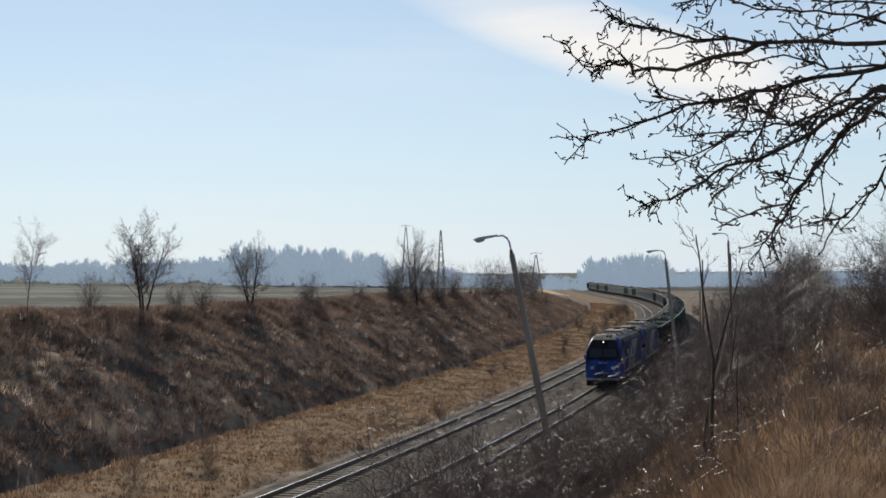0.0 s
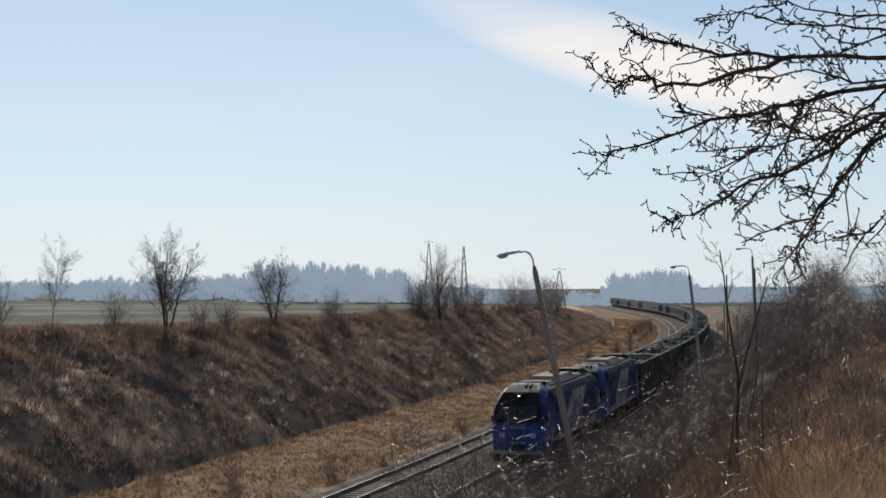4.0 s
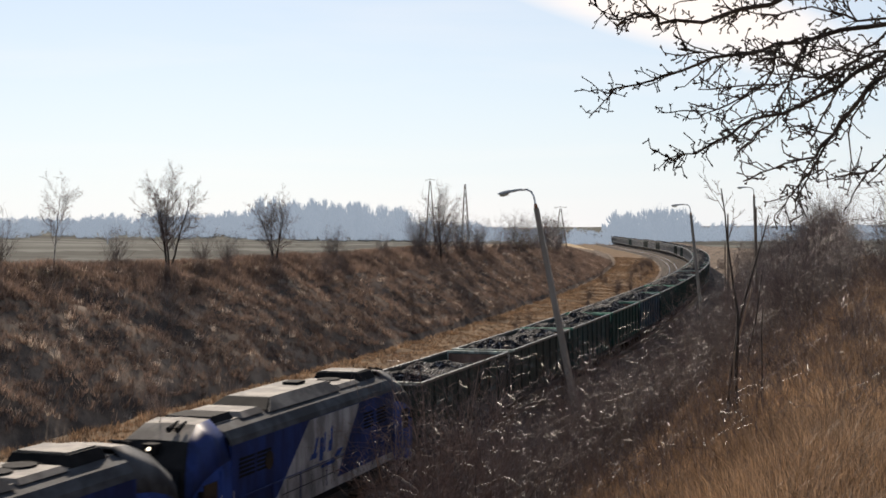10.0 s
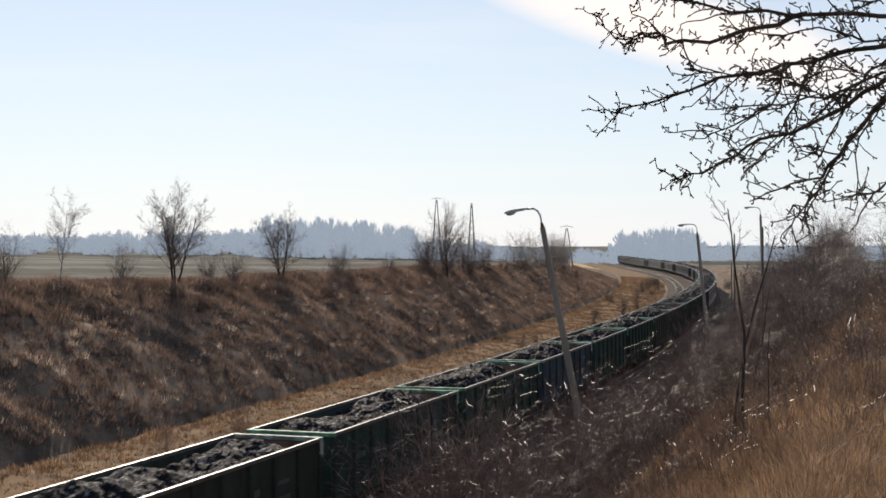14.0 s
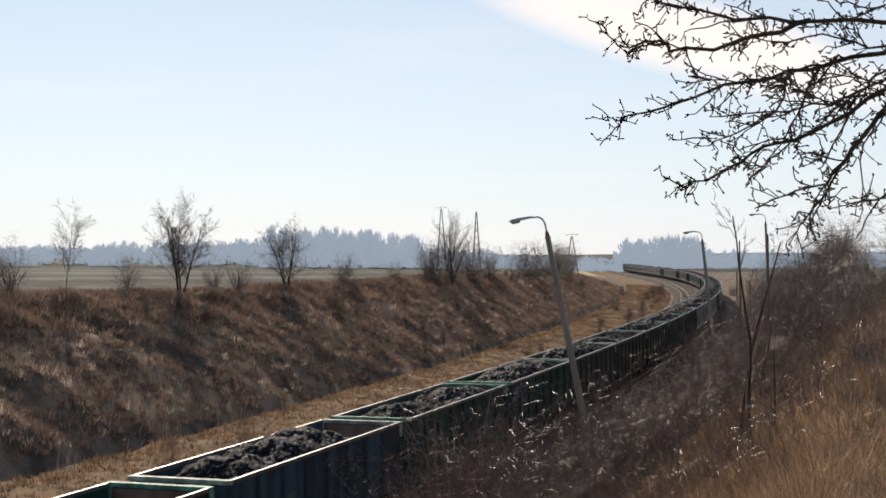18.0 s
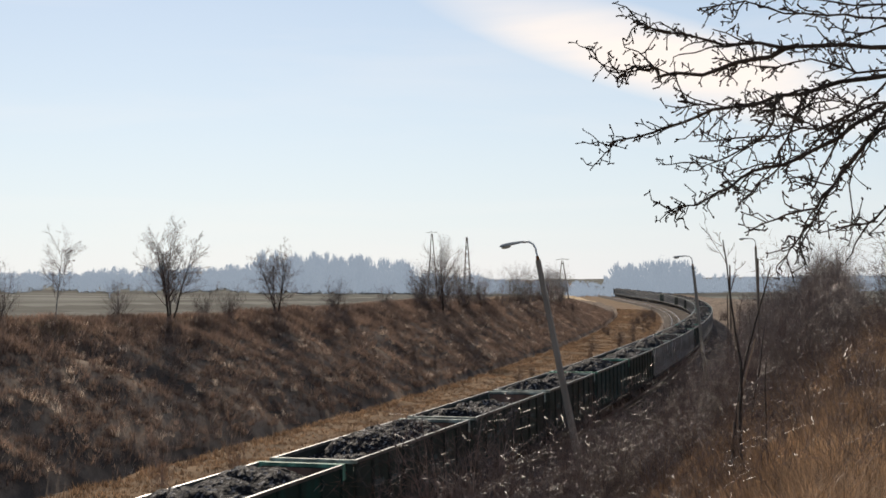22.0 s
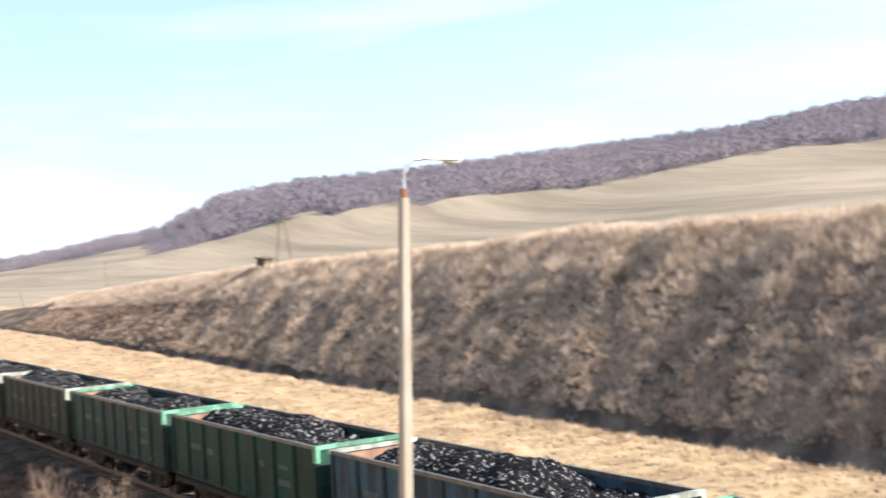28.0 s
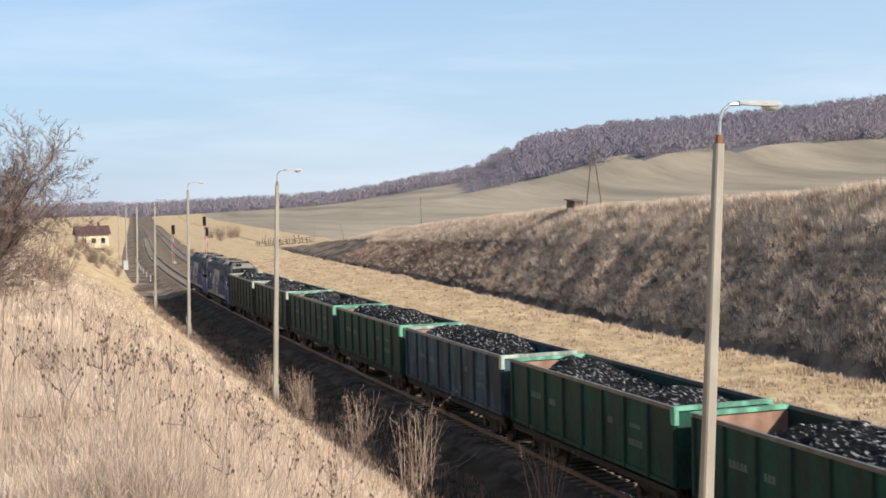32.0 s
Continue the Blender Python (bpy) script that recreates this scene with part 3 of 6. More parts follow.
def wagon(body, beam, label, near=True):
    """A high-sided open wagon, travelling towards its own -x."""
    ob = new("coal_wagon")
    tagged(ob, label, "coal wagon", group="wagons of the coal train")
    fl = part("floor", boxes((-HALF, HALF, -1.5, 1.5, 1.12, 1.30)), UNDER, ob)
    sills = boxes((-HALF, HALF, -1.5, -1.36, 0.92, 1.18), (-HALF, HALF, 1.36, 1.5, 0.92, 1.18), (-HALF - 0.1, HALF + 0.1, -0.25, 0.25, 0.85, 1.12), cut=0.02)
    part("solebar", sills, UNDER, ob)
    for sgn in (-1, 1):
        y = 1.47 * sgn
        part("side_wall", boxes((-HALF + 0.02, HALF - 0.02, y - 0.02, y + 0.02, 1.19, 3.38)), body, ob)
        part("top_rail", boxes((-HALF, HALF, y - 0.05 + 0.03 * sgn, y + 0.05 + 0.03 * sgn, 3.38, 3.49), cut=0.02), RIM, ob, "worn pale steel rim")
        part("lower_rail", boxes((-HALF, HALF, y - 0.04 + 0.035 * sgn, y + 0.04 + 0.035 * sgn, 1.20, 1.34), cut=0.015), body, ob)
    first = None
    for k in range(9):
        x = -HALF + 0.09 + k * (2 * HALF - 0.18) / 8
        for sgn in (-1, 1):
            if first is None:
                bm = bmesh.new()
                hexa(bm, [(-0.09, -0.03, 1.2), (0.09, -0.03, 1.2), (0.06, 0.10, 1.2), (-0.06, 0.10, 1.2)],
                     [(-0.09, -0.03, 3.375), (0.09, -0.03, 3.375), (0.06, 0.075, 3.375), (-0.06, 0.075, 3.375)])
                first = part("post", bm, body, ob)
                o = first
            else:
                o = share("post", first, ob)
            o.matrix_basis = pose(x, 1.49 * sgn, 0, 0, 0, 0 if sgn > 0 else 180)
    for end in (-1, 1):
        x = HALF * end
        part("end_wall", boxes((x - 0.03, x + 0.03, -1.44, 1.44, 1.18, 3.36)), body, ob)
        part("inner_lining", boxes((x - 0.05 * end - 0.008, x - 0.05 * end + 0.008, -1.42, 1.42, 1.35, 3.34)), INNER, ob, "rusty bare inner end wall")
        for yy in (-0.72, 0.0, 0.72):
            part("end_rib", boxes((x + 0.032 * end - 0.03, x + 0.032 * end + 0.05, yy - 0.06, yy + 0.06, 1.2, 3.35)), body, ob)
        part("end_beam", boxes((x - 0.09, x + 0.09, -1.58, 1.58, 3.38, 3.50), cut=0.02), beam, ob, "pale end beam")
        part("end_belt", boxes((x + 0.02 * end - 0.05, x + 0.02 * end + 0.05, -1.46, 1.46, 2.2, 2.34)), body, ob)
    for sgn in (-1, 1):
        part("corner_bracket", boxes((HALF - 0.14, HALF + 0.10, 1.50 * sgn - 0.08, 1.50 * sgn + 0.08, 2.98, 3.375), cut=0.02), beam, ob)
    for sgn in (-1, 1) if near else ():
        for xx, zz, ww, hh in ((-4.55, 2.35, 1.1, 0.26), (-2.85, 2.3, 0.75, 0.5), (1.95, 2.4, 0.5, 0.3), (3.4, 1.95, 1.0, 0.2), (3.5, 2.5, 0.8, 0.12)):
            n = max(2, int(ww / 0.19))
            ring = [(xx, zz), (xx + n * 0.19 - 0.06, zz)]
            for c in range(n - 1, -1, -1):
                x0 = xx + c * 0.19
                ring += [(x0 + 0.13, zz + min(hh, 0.2)), (x0, zz + min(hh, 0.2))] + ([(x0, zz + 0.025), (x0 - 0.06, zz + 0.025)] if c else [])
            bm = bmesh.new()
            hexa(bm, [(px, 1.492 * sgn, pz) for px, pz in ring], [(px, 1.496 * sgn, pz) for px, pz in ring])
            part("stencil", bm, STENCIL, ob, "faded white stencil bars")
    for x in (-4.33, 4.33):
        bogie(ob, x, boxed=near)
    part("coupler", boxes((-HALF - 0.55, -HALF, -0.13, 0.13, 0.9, 1.15), (-HALF - 0.62, -HALF - 0.42, -0.22, 0.2, 0.86, 1.2), cut=0.02), UNDER, ob)
    part("coupler", boxes((HALF, HALF + 0.5, -0.13, 0.13, 0.9, 1.15), cut=0.02), UNDER, ob)
    bm = bmesh.new()
    rod(bm, (-1.0, 0.35, 0.85), (0.2, 0.35, 0.85), 0.18, n=10)
    rod(bm, (0.6, -0.3, 0.82), (1.4, -0.3, 0.82), 0.13, n=10)
    part("brake_gear", bm, UNDER, ob)
    return ob


def skin(bm, rows, thick=0.05):
    """A bent plate with thickness through rows of points, thickened towards the middle of the body."""
    def inner(p):
        v = Vector((0, p[1], p[2] - 2.3))
        return Vector(p) - v.normalized() * thick
    out = [[bm.verts.new(p) for p in r] for r in rows]
    back = [[bm.verts.new(inner(p)) for p in r] for r in rows]
    n = len(rows[0])
    for a, b, c, d in zip(out, out[1:], back, back[1:]):
        for i in range(n - 1):
            bm.faces.new((a[i], a[i + 1], b[i + 1], b[i]))
            bm.faces.new((c[i], d[i], d[i + 1], c[i + 1]))
        bm.faces.new((a[0], b[0], d[0], c[0]))
        bm.faces.new((a[-1], c[-1], d[-1], b[-1]))
    for f, g in ((out[0], back[0]), (out[-1], back[-1])):
        for i in range(n - 1):
            bm.faces.new((f[i], f[i + 1], g[i + 1], g[i]))


def hatch(x0, x1, w0, w1, z0, z1, run0, run1):
    """A raised roof hatch: sloping ends and sides, flat top."""
    bm = bmesh.new()
    hexa(bm, [(x0, -w0, z0), (x1, -w0, z0), (x1, w0, z0), (x0, w0, z0)], [(x0 + run0, -w1, z1), (x1 - run1, -w1, z1), (x1 - run1, w1, z1), (x0 + run0, w1, z1)])
    return bm


CAB = [  # distance from the middle, then half the outline from sill to crown
    (8.66, [(1.30, 0.75), (1.37, 1.5), (1.37, 2.0), (1.35, 2.2), (1.30, 2.36)]),
    (8.40, [(1.42, 0.75), (1.45, 1.9), (1.43, 2.55), (1.36, 2.95), (1.20, 3.22)]),
    (7.80, [(1.45, 0.80), (1.475, 2.1), (1.44, 2.85), (1.27, 3.45), (0.95, 3.83)]),
    (7.05, [(1.46, 0.90), (1.48, 2.3), (1.45, 3.05), (1.25, 3.75), (0.78, 4.18)]),
    (6.36, [(1.47, 1.00), (1.48, 2.4), (1.46, 3.15), (1.28, 3.82), (0.80, 4.24)])]


def cab_end(ob, e):
    def points(k, i0, i1, side):
        x, prof = CAB[k]
        return [(x * e, y * side, z) for y, z in prof[i0:i1 + 1]]
    bm = bmesh.new()
    rings = []
    for x, prof in CAB:
        half = prof[:3]
        rings.append([bm.verts.new((x * e, y, z)) for y, z in half] + [bm.verts.new((x * e, -y, z)) for y, z in half[::-1]])
    bm.faces.new(rings[0])
    bm.faces.new(rings[-1][::-1])
    for a, b in zip(rings, rings[1:]):
        for i in range(6):
            bm.faces.new((a[i], a[(i + 1) % 6], b[(i + 1) % 6], b[i]))
    cab = part("cab", bm, L_BLUE, ob, "bright blue driver's cab")
    for side in (-1, 1):
        bm = bmesh.new()
        skin(bm, [points(k, 2, 4, side) for k in range(0, 5)])
        part("cab_roof", bm, L_DARK if e < 0 else L_CAP, cab, "rounded dark blue cab roof" if e < 0 else "rounded grey cab roof", smooth=True)
    def cross(k, f=1.0, lift=0.0):
        x, prof = CAB[k]
        y, z = prof[4]
        return [(x * e, -y * f, z + lift), (x * e, 0.0, z + lift + 0.03), (x * e, y * f, z + lift)]
    for name, k0, k1, m, label in (("windscreen_frame", 0, 1, L_BLACK, "black windscreen surround"), ("brow", 1, 2, L_BLACK, "black sloping brow above the windscreen"), ("roof_plate", 2, 3, L_ROOF, "pale sloping roof plate"), ("rear_plate", 3, 4, L_ROOF, "dusty cab roof plate")):
        bm = bmesh.new()
        skin(bm, [cross(k) for k in range(k0, k1 + 1)], 0.06)
        part(name, bm, m, cab, label)
    bm = bmesh.new()
    (xa, pa), (xb, pb) = CAB[0], CAB[1]
    a, b = Vector((xa * e, 0, pa[4][1])), Vector((xb * e, 0, pb[4][1]))
    n = Vector((0.06 * e, 0, 0.035))
    for y0, y1 in ((-1.12, -0.05), (0.05, 1.12)):
        lo = [a.lerp(b, 0.1) + Vector((0, y, 0)) for y in (y0, y1)] + [a.lerp(b, 0.9) + Vector((0, y * 0.95, 0)) for y in (y1, y0)]
        hexa(bm, [p + n * 0.4 for p in lo], [p + n for p in lo])
    part("windscreen", bm, GLASS, cab, "dark windscreen")
    for y in (-0.85, 0.85):
        h = part("headlight", boxes((8.66 * e - 0.1, 8.66 * e + 0.06, y - 0.15, y + 0.15, 1.50, 1.74), cut=0.03), LAMP_SHELL, cab)
        part("lens", rods(((8.70 * e, y, 1.62), (8.74 * e, y, 1.62), 0.08), n=10), LAMP_BOWL, h)
    t = part("top_light", boxes((8.06 * e - 0.14, 8.06 * e + 0.16, -0.2, 0.2, 3.55, 3.80), cut=0.03), L_BLACK, cab)
    part("lens", rods(((8.16 * e, 0, 3.69), (8.245 * e, 0, 3.67), 0.045), n=10), LIT if e < 0 else LAMP_BOWL, t, "lit headlamp lens" if e < 0 else "unlit lamp lens")
    for z, w in ((2.02, 0.34), (1.22, 0.42)):
        part("lettering", boxes(*[(8.665 * e - 0.012, 8.665 * e + 0.012, y0, y0 + w * 0.34, z - 0.05, z + 0.05) for y0 in (-w, -w * 0.6, -w * 0.1, w * 0.35, w * 0.7)]), L_WHITE, cab, "faded white bars of lettering")
    part("bumper_stripe", boxes((8.60 * e - 0.08, 8.60 * e + 0.08, -1.36, 1.36, 0.62, 0.80), cut=0.04), L_WHITE, cab, "pale stripe along the front sill")
    for sgn in (-1, 1):
        part("cab_window", boxes((7.55 * e - 0.36, 7.55 * e + 0.36, 1.455 * sgn - 0.025, 1.455 * sgn + 0.025, 2.0, 2.72)), GLASS, cab)
        part("cab_door", boxes((6.72 * e - 0.28, 6.72 * e + 0.28, 1.478 * sgn - 0.014, 1.478 * sgn + 0.014, 1.1, 2.95)), L_BLUE, cab)
        for dx in (-0.36, 0.36):
            part("grab_rail", rods((((6.72 + dx) * e, 1.54 * sgn, 1.1), ((6.72 + dx) * e, 1.54 * sgn, 2.3), 0.016), n=5), L_WHITE, cab)
        part("mirror", boxes((8.15 * e - 0.05, 8.15 * e + 0.05, 1.50 * sgn - 0.07, 1.50 * sgn + 0.07, 2.3, 2.6)), L_BLACK, cab)
    part("plough", boxes((8.5 * e - 0.15, 8.5 * e + 0.15, -1.35, 1.35, 0.18, 0.62), cut=0.08), L_BLACK, ob)
    part("coupler", boxes((8.9 * e - 0.35, 8.9 * e + 0.2, -0.2, 0.2, 0.9, 1.2), cut=0.03), UNDER, ob)
    for y in (-0.5, -0.25):
        part("horn", rods(((7.6 * e, y, 4.10), (7.1 * e, y, 4.26), 0.09, 0.03)), L_BLACK, ob)
    part("aerial", rods(((7.0 * e, 0.35, 4.2), (7.0 * e, 0.35, 4.62), 0.015, 0.008), n=5), L_BLACK, ob)


def locomotive():
    ob = new("locomotive")
    tagged(ob, "blue and white six-axle diesel freight locomotive with grimy grey roof", "locomotive", group="locomotives of the coal train")
    part("body", boxes((-6.34, 6.34, -1.47, 1.47, 1.05, 3.54)), L_DARK, ob, "dark blue body side")
    for sgn in (-1, 1):
        bm = bmesh.new()
        skin(bm, [[(x, y * sgn, z) for y, z in ((1.475, 3.52), (1.43, 3.68), (1.24, 3.90), (0.86, 4.05))] for x in (-6.34, -2.1, 2.1, 6.34)])
        part("roof_shoulder", bm, L_CAP, ob, "dusty grey curved roof edge")
    for e in (-1, 1):
        cab_end(ob, e)
    # slanted white field with blue strokes, and pale skirt
    for sgn in (-1, 1):
        y = 1.478 * sgn
        bm = bmesh.new()
        a = [(-3.9, 1.25), (0.9, 1.25), (3.0, 3.50), (-1.1, 3.50)]
        hexa(bm, [(x, y - 0.006 * sgn, z) for x, z in a], [(x, y + 0.012 * sgn, z) for x, z in a])
        fieldp = part("white_panel", bm, L_WHITE, ob, "slanted off-white side panel with blue strokes")
        bm = bmesh.new()
        for x, z, w, h, sl in ((1.55, 2.25, 0.5, 0.16, 0.1), (1.75, 2.25, 0.16, 0.62, 0.32), (2.25, 2.1, 0.28, 0.72, 0.1), (2.6, 2.35, 0.12, 0.6, 0.12), (2.95, 2.3, 0.30, 0.34, 0.12), (3.15, 2.45, 0.14, 0.62, 0.1),
                               (3.45, 2.05, 0.45, 0.20, 0.35), (2.35, 1.86, 1.1, 0.12, 0.1)):
            x -= 2.7
            b = [(x, z), (x + w, z), (x + w + sl, z + h), (x + sl, z + h)]
            hexa(bm, [(bx, y + 0.010 * sgn, bz) for bx, bz in b], [(bx, y + 0.020 * sgn, bz) for bx, bz in b])
        part("emblem", bm, L_BLUE, fieldp, "blue slanted strokes")
        # thin seams of the lower panels across the white field
        for z in (1.55, 1.95):
            part("panel_seam", boxes((-3.6 + (z - 1.25) * 1.25, 0.85 + (z - 1.25) * 0.93, y + 0.008 * sgn - 0.008, y + 0.008 * sgn + 0.008, z, z + 0.025)), L_BLACK, fieldp)
        for x in (-2.85, -1.95, -1.05, -0.15, 0.7):
            part("panel_seam", boxes((x, x + 0.025, y + 0.008 * sgn - 0.008, y + 0.008 * sgn + 0.008, 1.27, 1.95)), L_BLACK, fieldp)
        part("skirt", boxes((-6.2, 6.2, y - 0.004, y + 0.010, 1.06, 1.34)), L_WHITE, ob, "pale skirt stripe")
        for k in range(4):
            x = (-5.9, -4.8, 3.4, 4.6)[k]
            part("louvre", boxes(*[(x, x + 0.95, y - 0.004, y + 0.02, z, z + 0.07) for z in (2.55, 2.67, 2.79, 2.91, 3.03)]), L_BLACK, ob)
        part("side_window", rods(((-4.0, y - 0.02 * sgn, 2.75), (-4.0, y + 0.014 * sgn, 2.75), 0.27), n=16), GLASS, ob)
        bm = bmesh.new()
        for k in range(7):
            x = -6 + k * 2
            rod(bm, (x, 1.56 * sgn, 1.25), (x, 1.56 * sgn, 2.05), 0.016, n=5)
        rod(bm, (-6, 1.56 * sgn, 2.05), (6, 1.56 * sgn, 2.05), 0.016, n=5)
        part("handrail", bm, L_DARK, ob)
    # roof, from the leading end backwards
    part("roof_panel", boxes((-6.34, 6.34, -0.86, 0.86, 4.0, 4.07)), L_ROOF, ob, "dusty pale roof panel")
    part("filter_hatch", hatch(-6.2, -4.9, 0.8, 0.7, 4.07, 4.26, 0.1, 0.1), L_BLACK, ob, "dark flat filter hatch")
    part("access_hatch", hatch(-4.7, -3.3, 1.0, 0.8, 4.05, 4.20, 0.15, 0.1), L_ROOF, ob, "pale low access hatch")
    h = part("engine_hatch", hatch(-3.1, 2.3, 1.08, 0.72, 4.02, 4.36, 0.75, 0.35), L_ROOF, ob, "long raised pale engine hatch")
    part("hatch_front", hatch(-3.14, -2.42, 0.98, 0.72, 4.08, 4.35, 0.68, 0.0), L_BLACK, h, "dark sloping hatch end")
    part("exhaust", boxes((0.6, 1.3, -0.28, 0.28, 4.34, 4.45), cut=0.06), L_BLACK, ob)
    part("cooler_hatch", hatch(2.5, 4.3, 1.0, 0.85, 4.04, 4.16, 0.1, 0.1), L_ROOF, ob, "pale cooler hatch")
    for x in (2.95, 3.85):
        part("fan_ring", rods(((x, 0, 4.15), (x, 0, 4.21), 0.40), n=16), L_BLACK, ob)
    part("brake_resistor", hatch(4.5, 6.0, 0.9, 0.78, 4.05, 4.33, 0.12, 0.12), L_BLACK, ob, "dark brake resistor box")
    part("resistor_lid", boxes((4.7, 5.8, -0.7, 0.7, 4.325, 4.37)), L_ROOF, ob, "pale lid")
    part("underframe", boxes((-8.5, 8.5, -1.4, 1.4, 0.82, 1.045), cut=0.05), L_BLACK, ob)
    part("fuel_tank", boxes((-2.4, 2.4, -1.35, 1.35, 0.3, 0.82), cut=0.15), UNDER, ob)
    for x in (-5.1, 5.1):
        bg = part("bogie", boxes((-2.3, 2.3, -1.25, -1.05, 0.5, 0.85), (-2.3, 2.3, 1.05, 1.25, 0.5, 0.85), (-0.3, 0.3, -1.2, 1.2, 0.45, 0.8), cut=0.04), UNDER, ob)
        bg.location = (x, 0, 0)
        w = part("wheelset", wheelset_mesh(), WHEEL, bg)
        w.location = (-1.95, 0, 0.5)
        for xx in (0.0, 1.95):
            share("wheelset", w, bg, Matrix.Translation((xx, 0, 0.5)))
    for sgn in (-1, 1):
        for x in (-7.7, 7.7):
            for z in (0.3, 0.52, 0.68):
                part("step", boxes((x - 0.3, x + 0.3, 1.30 * sgn - 0.1, 1.30 * sgn + 0.1, z, z + 0.04)), L_BLACK, ob)
    return ob


def train():
    """Builds the prototypes, then copies; returns (thing, metres behind the first wagon's front, half length between pivots)."""
    rng = random.Random(5)
    kinds = [(GREEN, MINT, "green high-sided coal wagon, ribbed steel, heaped with coal"),
             (GREEN2, PALE, "dark green high-sided coal wagon, grimy ribbed steel, heaped with coal"),
             (BLUEGREY, PALE, "blue-grey weathered coal wagon with rust patches, heaped with coal"),
             (TEAL, MINT, "dull teal high-sided coal wagon, ribbed steel, heaped with coal"),
             (WAGON_GREY, PALE, "grey high-sided coal wagon paled by painted haze, heaped with coal")]
    order = [1, 1, 3, 0, 2, 0, 0, 1, 1, 1, 3, 1]
    # most wagons further back take the haze-paled grey
    order += [rng.choice((4, 4, 4, 4, 4, 4, 1, 3)) for _ in range(N_WAGONS - len(order))]
    protos, out = {}, []
    for j in range(N_WAGONS):
        k = order[j], j < 22
        if k not in protos:
            protos[k] = w = wagon(*kinds[k[0]], near=k[1])
        else:
            w = copy_thing(protos[k], Matrix())
        out.append((w, j * WAGON_STEP + HALF + 0.5, 4.33))
    return out


def coal_loads(wagons):
    meshes = [coal_mesh(s) for s in (3, 11, 23, 31, 47)]
    made = []
    for v, f in meshes:
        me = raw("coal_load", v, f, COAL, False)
        made.append(me.data)
        bpy.data.objects.remove(me)
    for i, (w, _, _) in enumerate(wagons):
        o = new("coal_load", made[(i * 3 + i // 5) % 5])
        o.parent = w
        o["label"] = "heaped black coal"
        if i % 2:
            o.matrix_basis = pose(0, 0, 0, 0, 0, 180)


WAGONS = train()
coal_loads(WAGONS)
LOCO_STEP = 17.55
_l = locomotive()
LOCOS = [(_l, -LOCO_STEP * 1.5, 5.1), (copy_thing(_l, Matrix()), -LOCO_STEP * 0.5, 5.1)]

# where the first wagon's front is, second by second
HEAD = [(-2, 161.5), (0, 142.5), (3, 113.9), (6, 85.4), (9, 57.4), (10.5, 43.5), (13, 20.3), (16.5, -11.0), (19, -32.4), (22, -56.3), (24, -70.5), (24.5, -73.5),
        (28, -92.4), (29, -98.6), (30.5, -107.6), (32, -116.6), (34, -128.4)]


def head_at(t):
    k = [h[0] for h in HEAD]
    i = max(1, min(len(k) - 3, int(np.searchsorted(k, t, side="right")) - 1))
    def slope(n):
        return (HEAD[n + 1][1] - HEAD[n - 1][1]) / (HEAD[n + 1][0] - HEAD[n - 1][0])
    (t0, a), (t1, b) = HEAD[i], HEAD[i + 1]
    h = t1 - t0
    u = (t - t0) / h
    return (2 * u ** 3 - 3 * u * u + 1) * a + (u ** 3 - 2 * u * u + u) * h * slope(i) + (3 * u * u - 2 * u ** 3) * b + (u ** 3 - u * u) * h * slope(i + 1)


def motions():
    for thing, back, half in LOCOS + WAGONS:
        rows = []
        for k in range(33):
            s = head_at(k) + back
            ax, ay, _ = on_track(s - half)
            bx, by, _ = on_track(s + half)
            rows.append((k, pose((ax + bx) / 2, (ay + by) / 2, 0, 0, 0, math.degrees(math.atan2(by - ay, bx - ax)))))
        walk(thing, rows)


# ---- plants ----
BARK = mat("bark", (0.075, 0.058, 0.046), 0.9, dark=(0.03, 0.024, 0.02), scale=6.0, fine=40.0, bump=0.6)
BUSHY = mat("pale_twig", (0.27, 0.20, 0.15), 0.7, dark=(0.13, 0.09, 0.07), scale=2.0, fine=30.0, islands=0.3, spec=0.2)
TWIG = mat("twig", (0.22, 0.155, 0.13), 0.45, dark=(0.082, 0.06, 0.052), scale=2.0, fine=30.0, islands=0.5, spec=0.24)
REED = mat("pale_stalk", (0.24, 0.17, 0.12), 0.85, dark=(0.16, 0.10, 0.06), scale=2.0, islands=0.35)
BIRCH = mat("birch_bark", (0.45, 0.43, 0.40), 0.8, dark=(0.10, 0.09, 0.08), scale=5.0)
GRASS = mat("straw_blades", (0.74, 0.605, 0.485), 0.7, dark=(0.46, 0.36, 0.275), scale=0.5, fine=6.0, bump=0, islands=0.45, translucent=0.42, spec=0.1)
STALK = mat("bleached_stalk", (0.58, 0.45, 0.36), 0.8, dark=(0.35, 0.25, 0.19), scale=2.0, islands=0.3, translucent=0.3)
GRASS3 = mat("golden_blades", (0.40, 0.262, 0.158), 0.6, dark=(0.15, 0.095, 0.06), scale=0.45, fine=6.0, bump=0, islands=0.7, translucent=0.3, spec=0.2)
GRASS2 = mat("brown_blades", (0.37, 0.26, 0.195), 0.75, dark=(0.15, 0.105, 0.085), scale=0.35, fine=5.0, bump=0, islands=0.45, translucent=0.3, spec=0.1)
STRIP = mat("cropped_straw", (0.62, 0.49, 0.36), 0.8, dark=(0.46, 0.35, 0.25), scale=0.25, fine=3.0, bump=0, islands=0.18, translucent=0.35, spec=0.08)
SEED = mat("seed_head", (0.12, 0.08, 0.055), 0.9)


def unit(v):
    return v / np.maximum(np.linalg.norm(v, axis=-1, keepdims=True), 1e-9)


